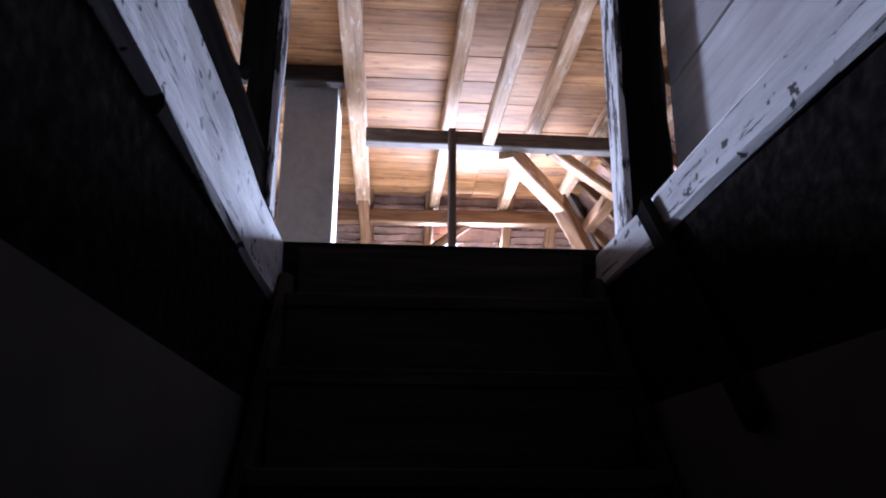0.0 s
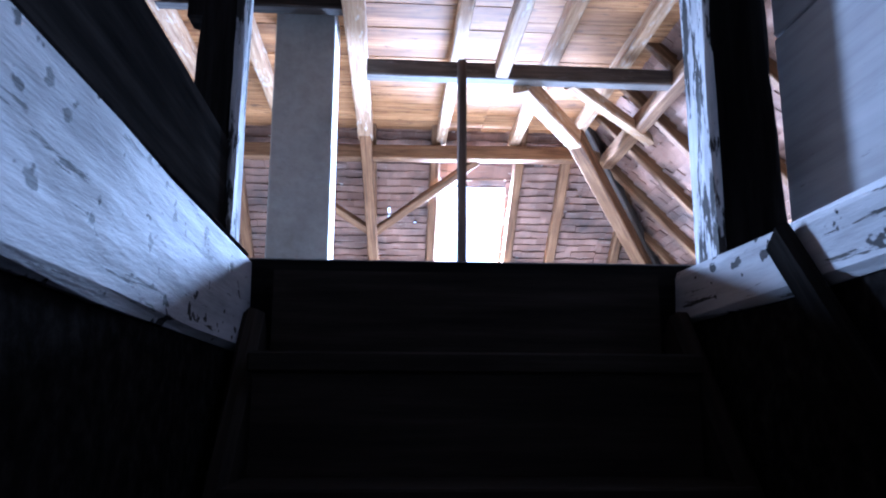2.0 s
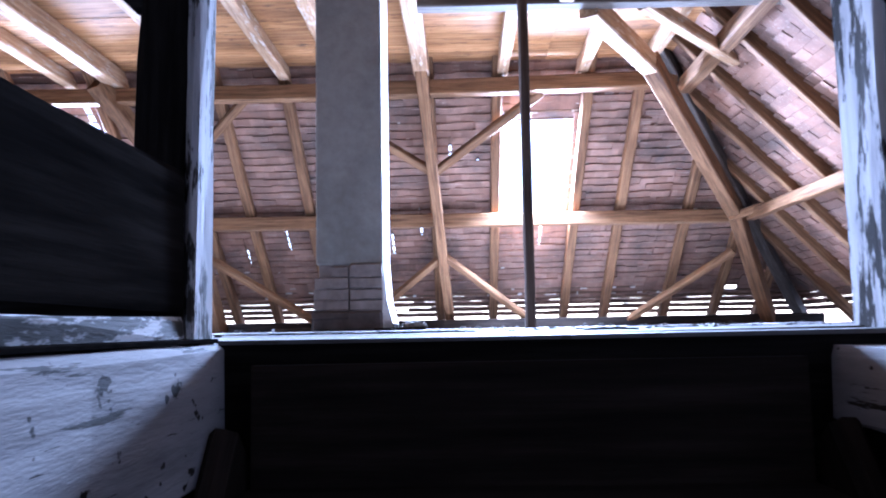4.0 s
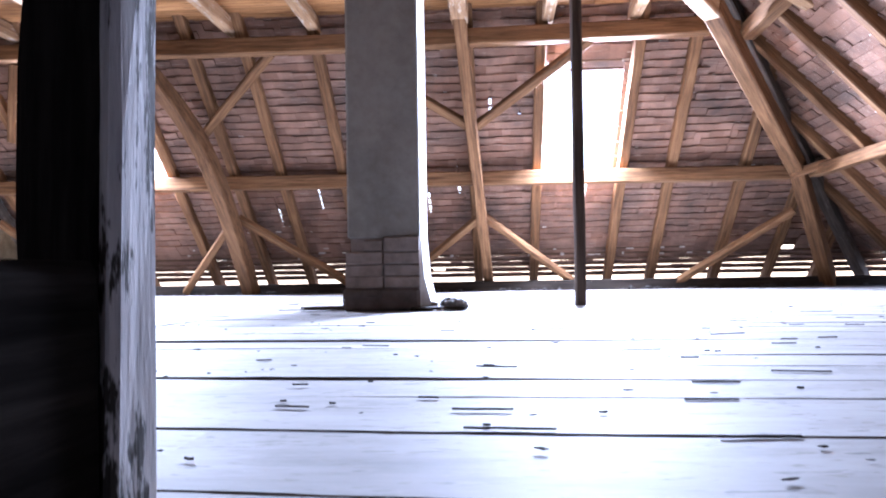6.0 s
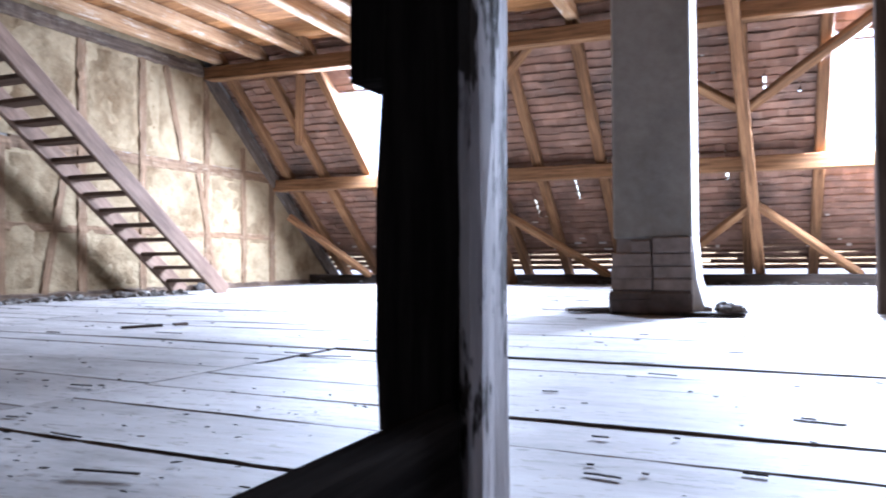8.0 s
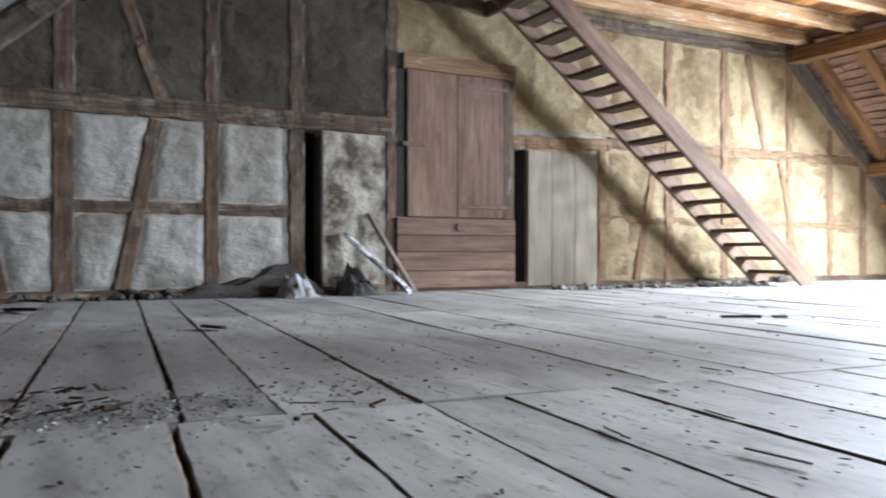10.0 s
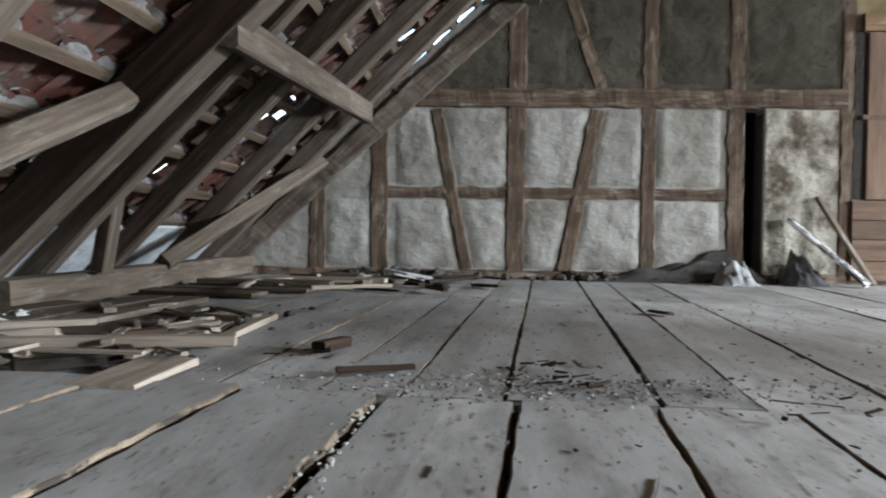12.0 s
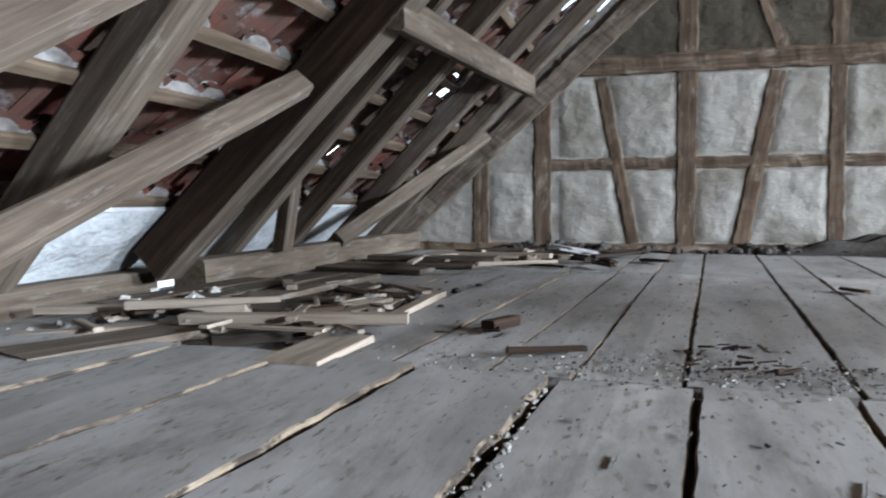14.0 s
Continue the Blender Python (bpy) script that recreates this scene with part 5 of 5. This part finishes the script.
def slivers(n, area, seed):
    """Thin dark strips laid along the grain in place of board cracks."""
    rng = random.Random(seed)
    bm = bmesh.new()
    for i in range(n):
        x, y = rng.uniform(area[0], area[1]), rng.uniform(area[2], area[3])
        if OX0 - 0.25 < x < OX1 + 0.35 and OY0 - 0.1 < y < 0.12:
            continue
        length, w, a = 0.012 + 0.13 * rng.random() ** 3, rng.uniform(0.0007, 0.0022), SKEW + rng.gauss(0, 0.10)
        top, base = [], []
        k = 5
        for j in range(k + 1):
            f = j / k
            half = w * math.sin(math.pi * (0.08 + 0.84 * f)) * rng.uniform(0.6, 1.2)
            off = rng.uniform(-0.002, 0.002)
            for side in (-1, 1):
                lx, ly = length * (f - 0.5), side * half + off
                px, py = x + lx * math.cos(a) - ly * math.sin(a), y + lx * math.sin(a) + ly * math.cos(a)
                top.append(bm.verts.new((px, py, 0.0056)))
                base.append(bm.verts.new((px, py, 0.002)))
        for j in range(k):
            b = 2 * j
            bm.faces.new((top[b], top[b + 2], top[b + 3], top[b + 1]))
            bm.faces.new((base[b], base[b + 2], top[b + 2], top[b]))
            bm.faces.new((top[b + 1], top[b + 3], base[b + 3], base[b + 1]))
    return tagged(part("floor_slivers", bm, DIRT_SHADE), "thin dark strips laid as cracks along the board grain", "litter", kind="stuff")


slivers(150, (-5.8, 2.6, -2.4, 7.6), 71)
slivers(80, (-2.2, 1.6, 0.1, 3.2), 72)
for p, q, w, t in (((-2.70, -1.42), (-2.84, -1.36), 0.05, 0.03), ((-2.36, -1.30), (-2.44, -1.10), 0.035, 0.016), ((-4.12, -0.10), (-3.98, -0.03), 0.03, 0.015), ((-3.40, 2.53), (-3.30, 2.72), 0.03, 0.012), ((-3.27, 2.78), (-3.25, 2.86), 0.03, 0.014)):
    lay(p, q, w, t, 0.0, LEGW, "short dark broken wood piece on the dusty boards", "broken bits", "wood_piece")
for i, (y, z, r) in enumerate(((7.02, 0.07, 0.06), (7.10, 0.12, 0.05), (6.96, 0.05, 0.05))):
    lump = part("dark_lump", rock_bm(r, i * 4.7, 0.9), DIRT_SHADE)
    lump.location = (GX + 0.14, y, r * 0.75 if i != 1 else 0.13)
    tagged(lump, "dark broken lump lying at the gable foot", "rubble", "gable lumps")
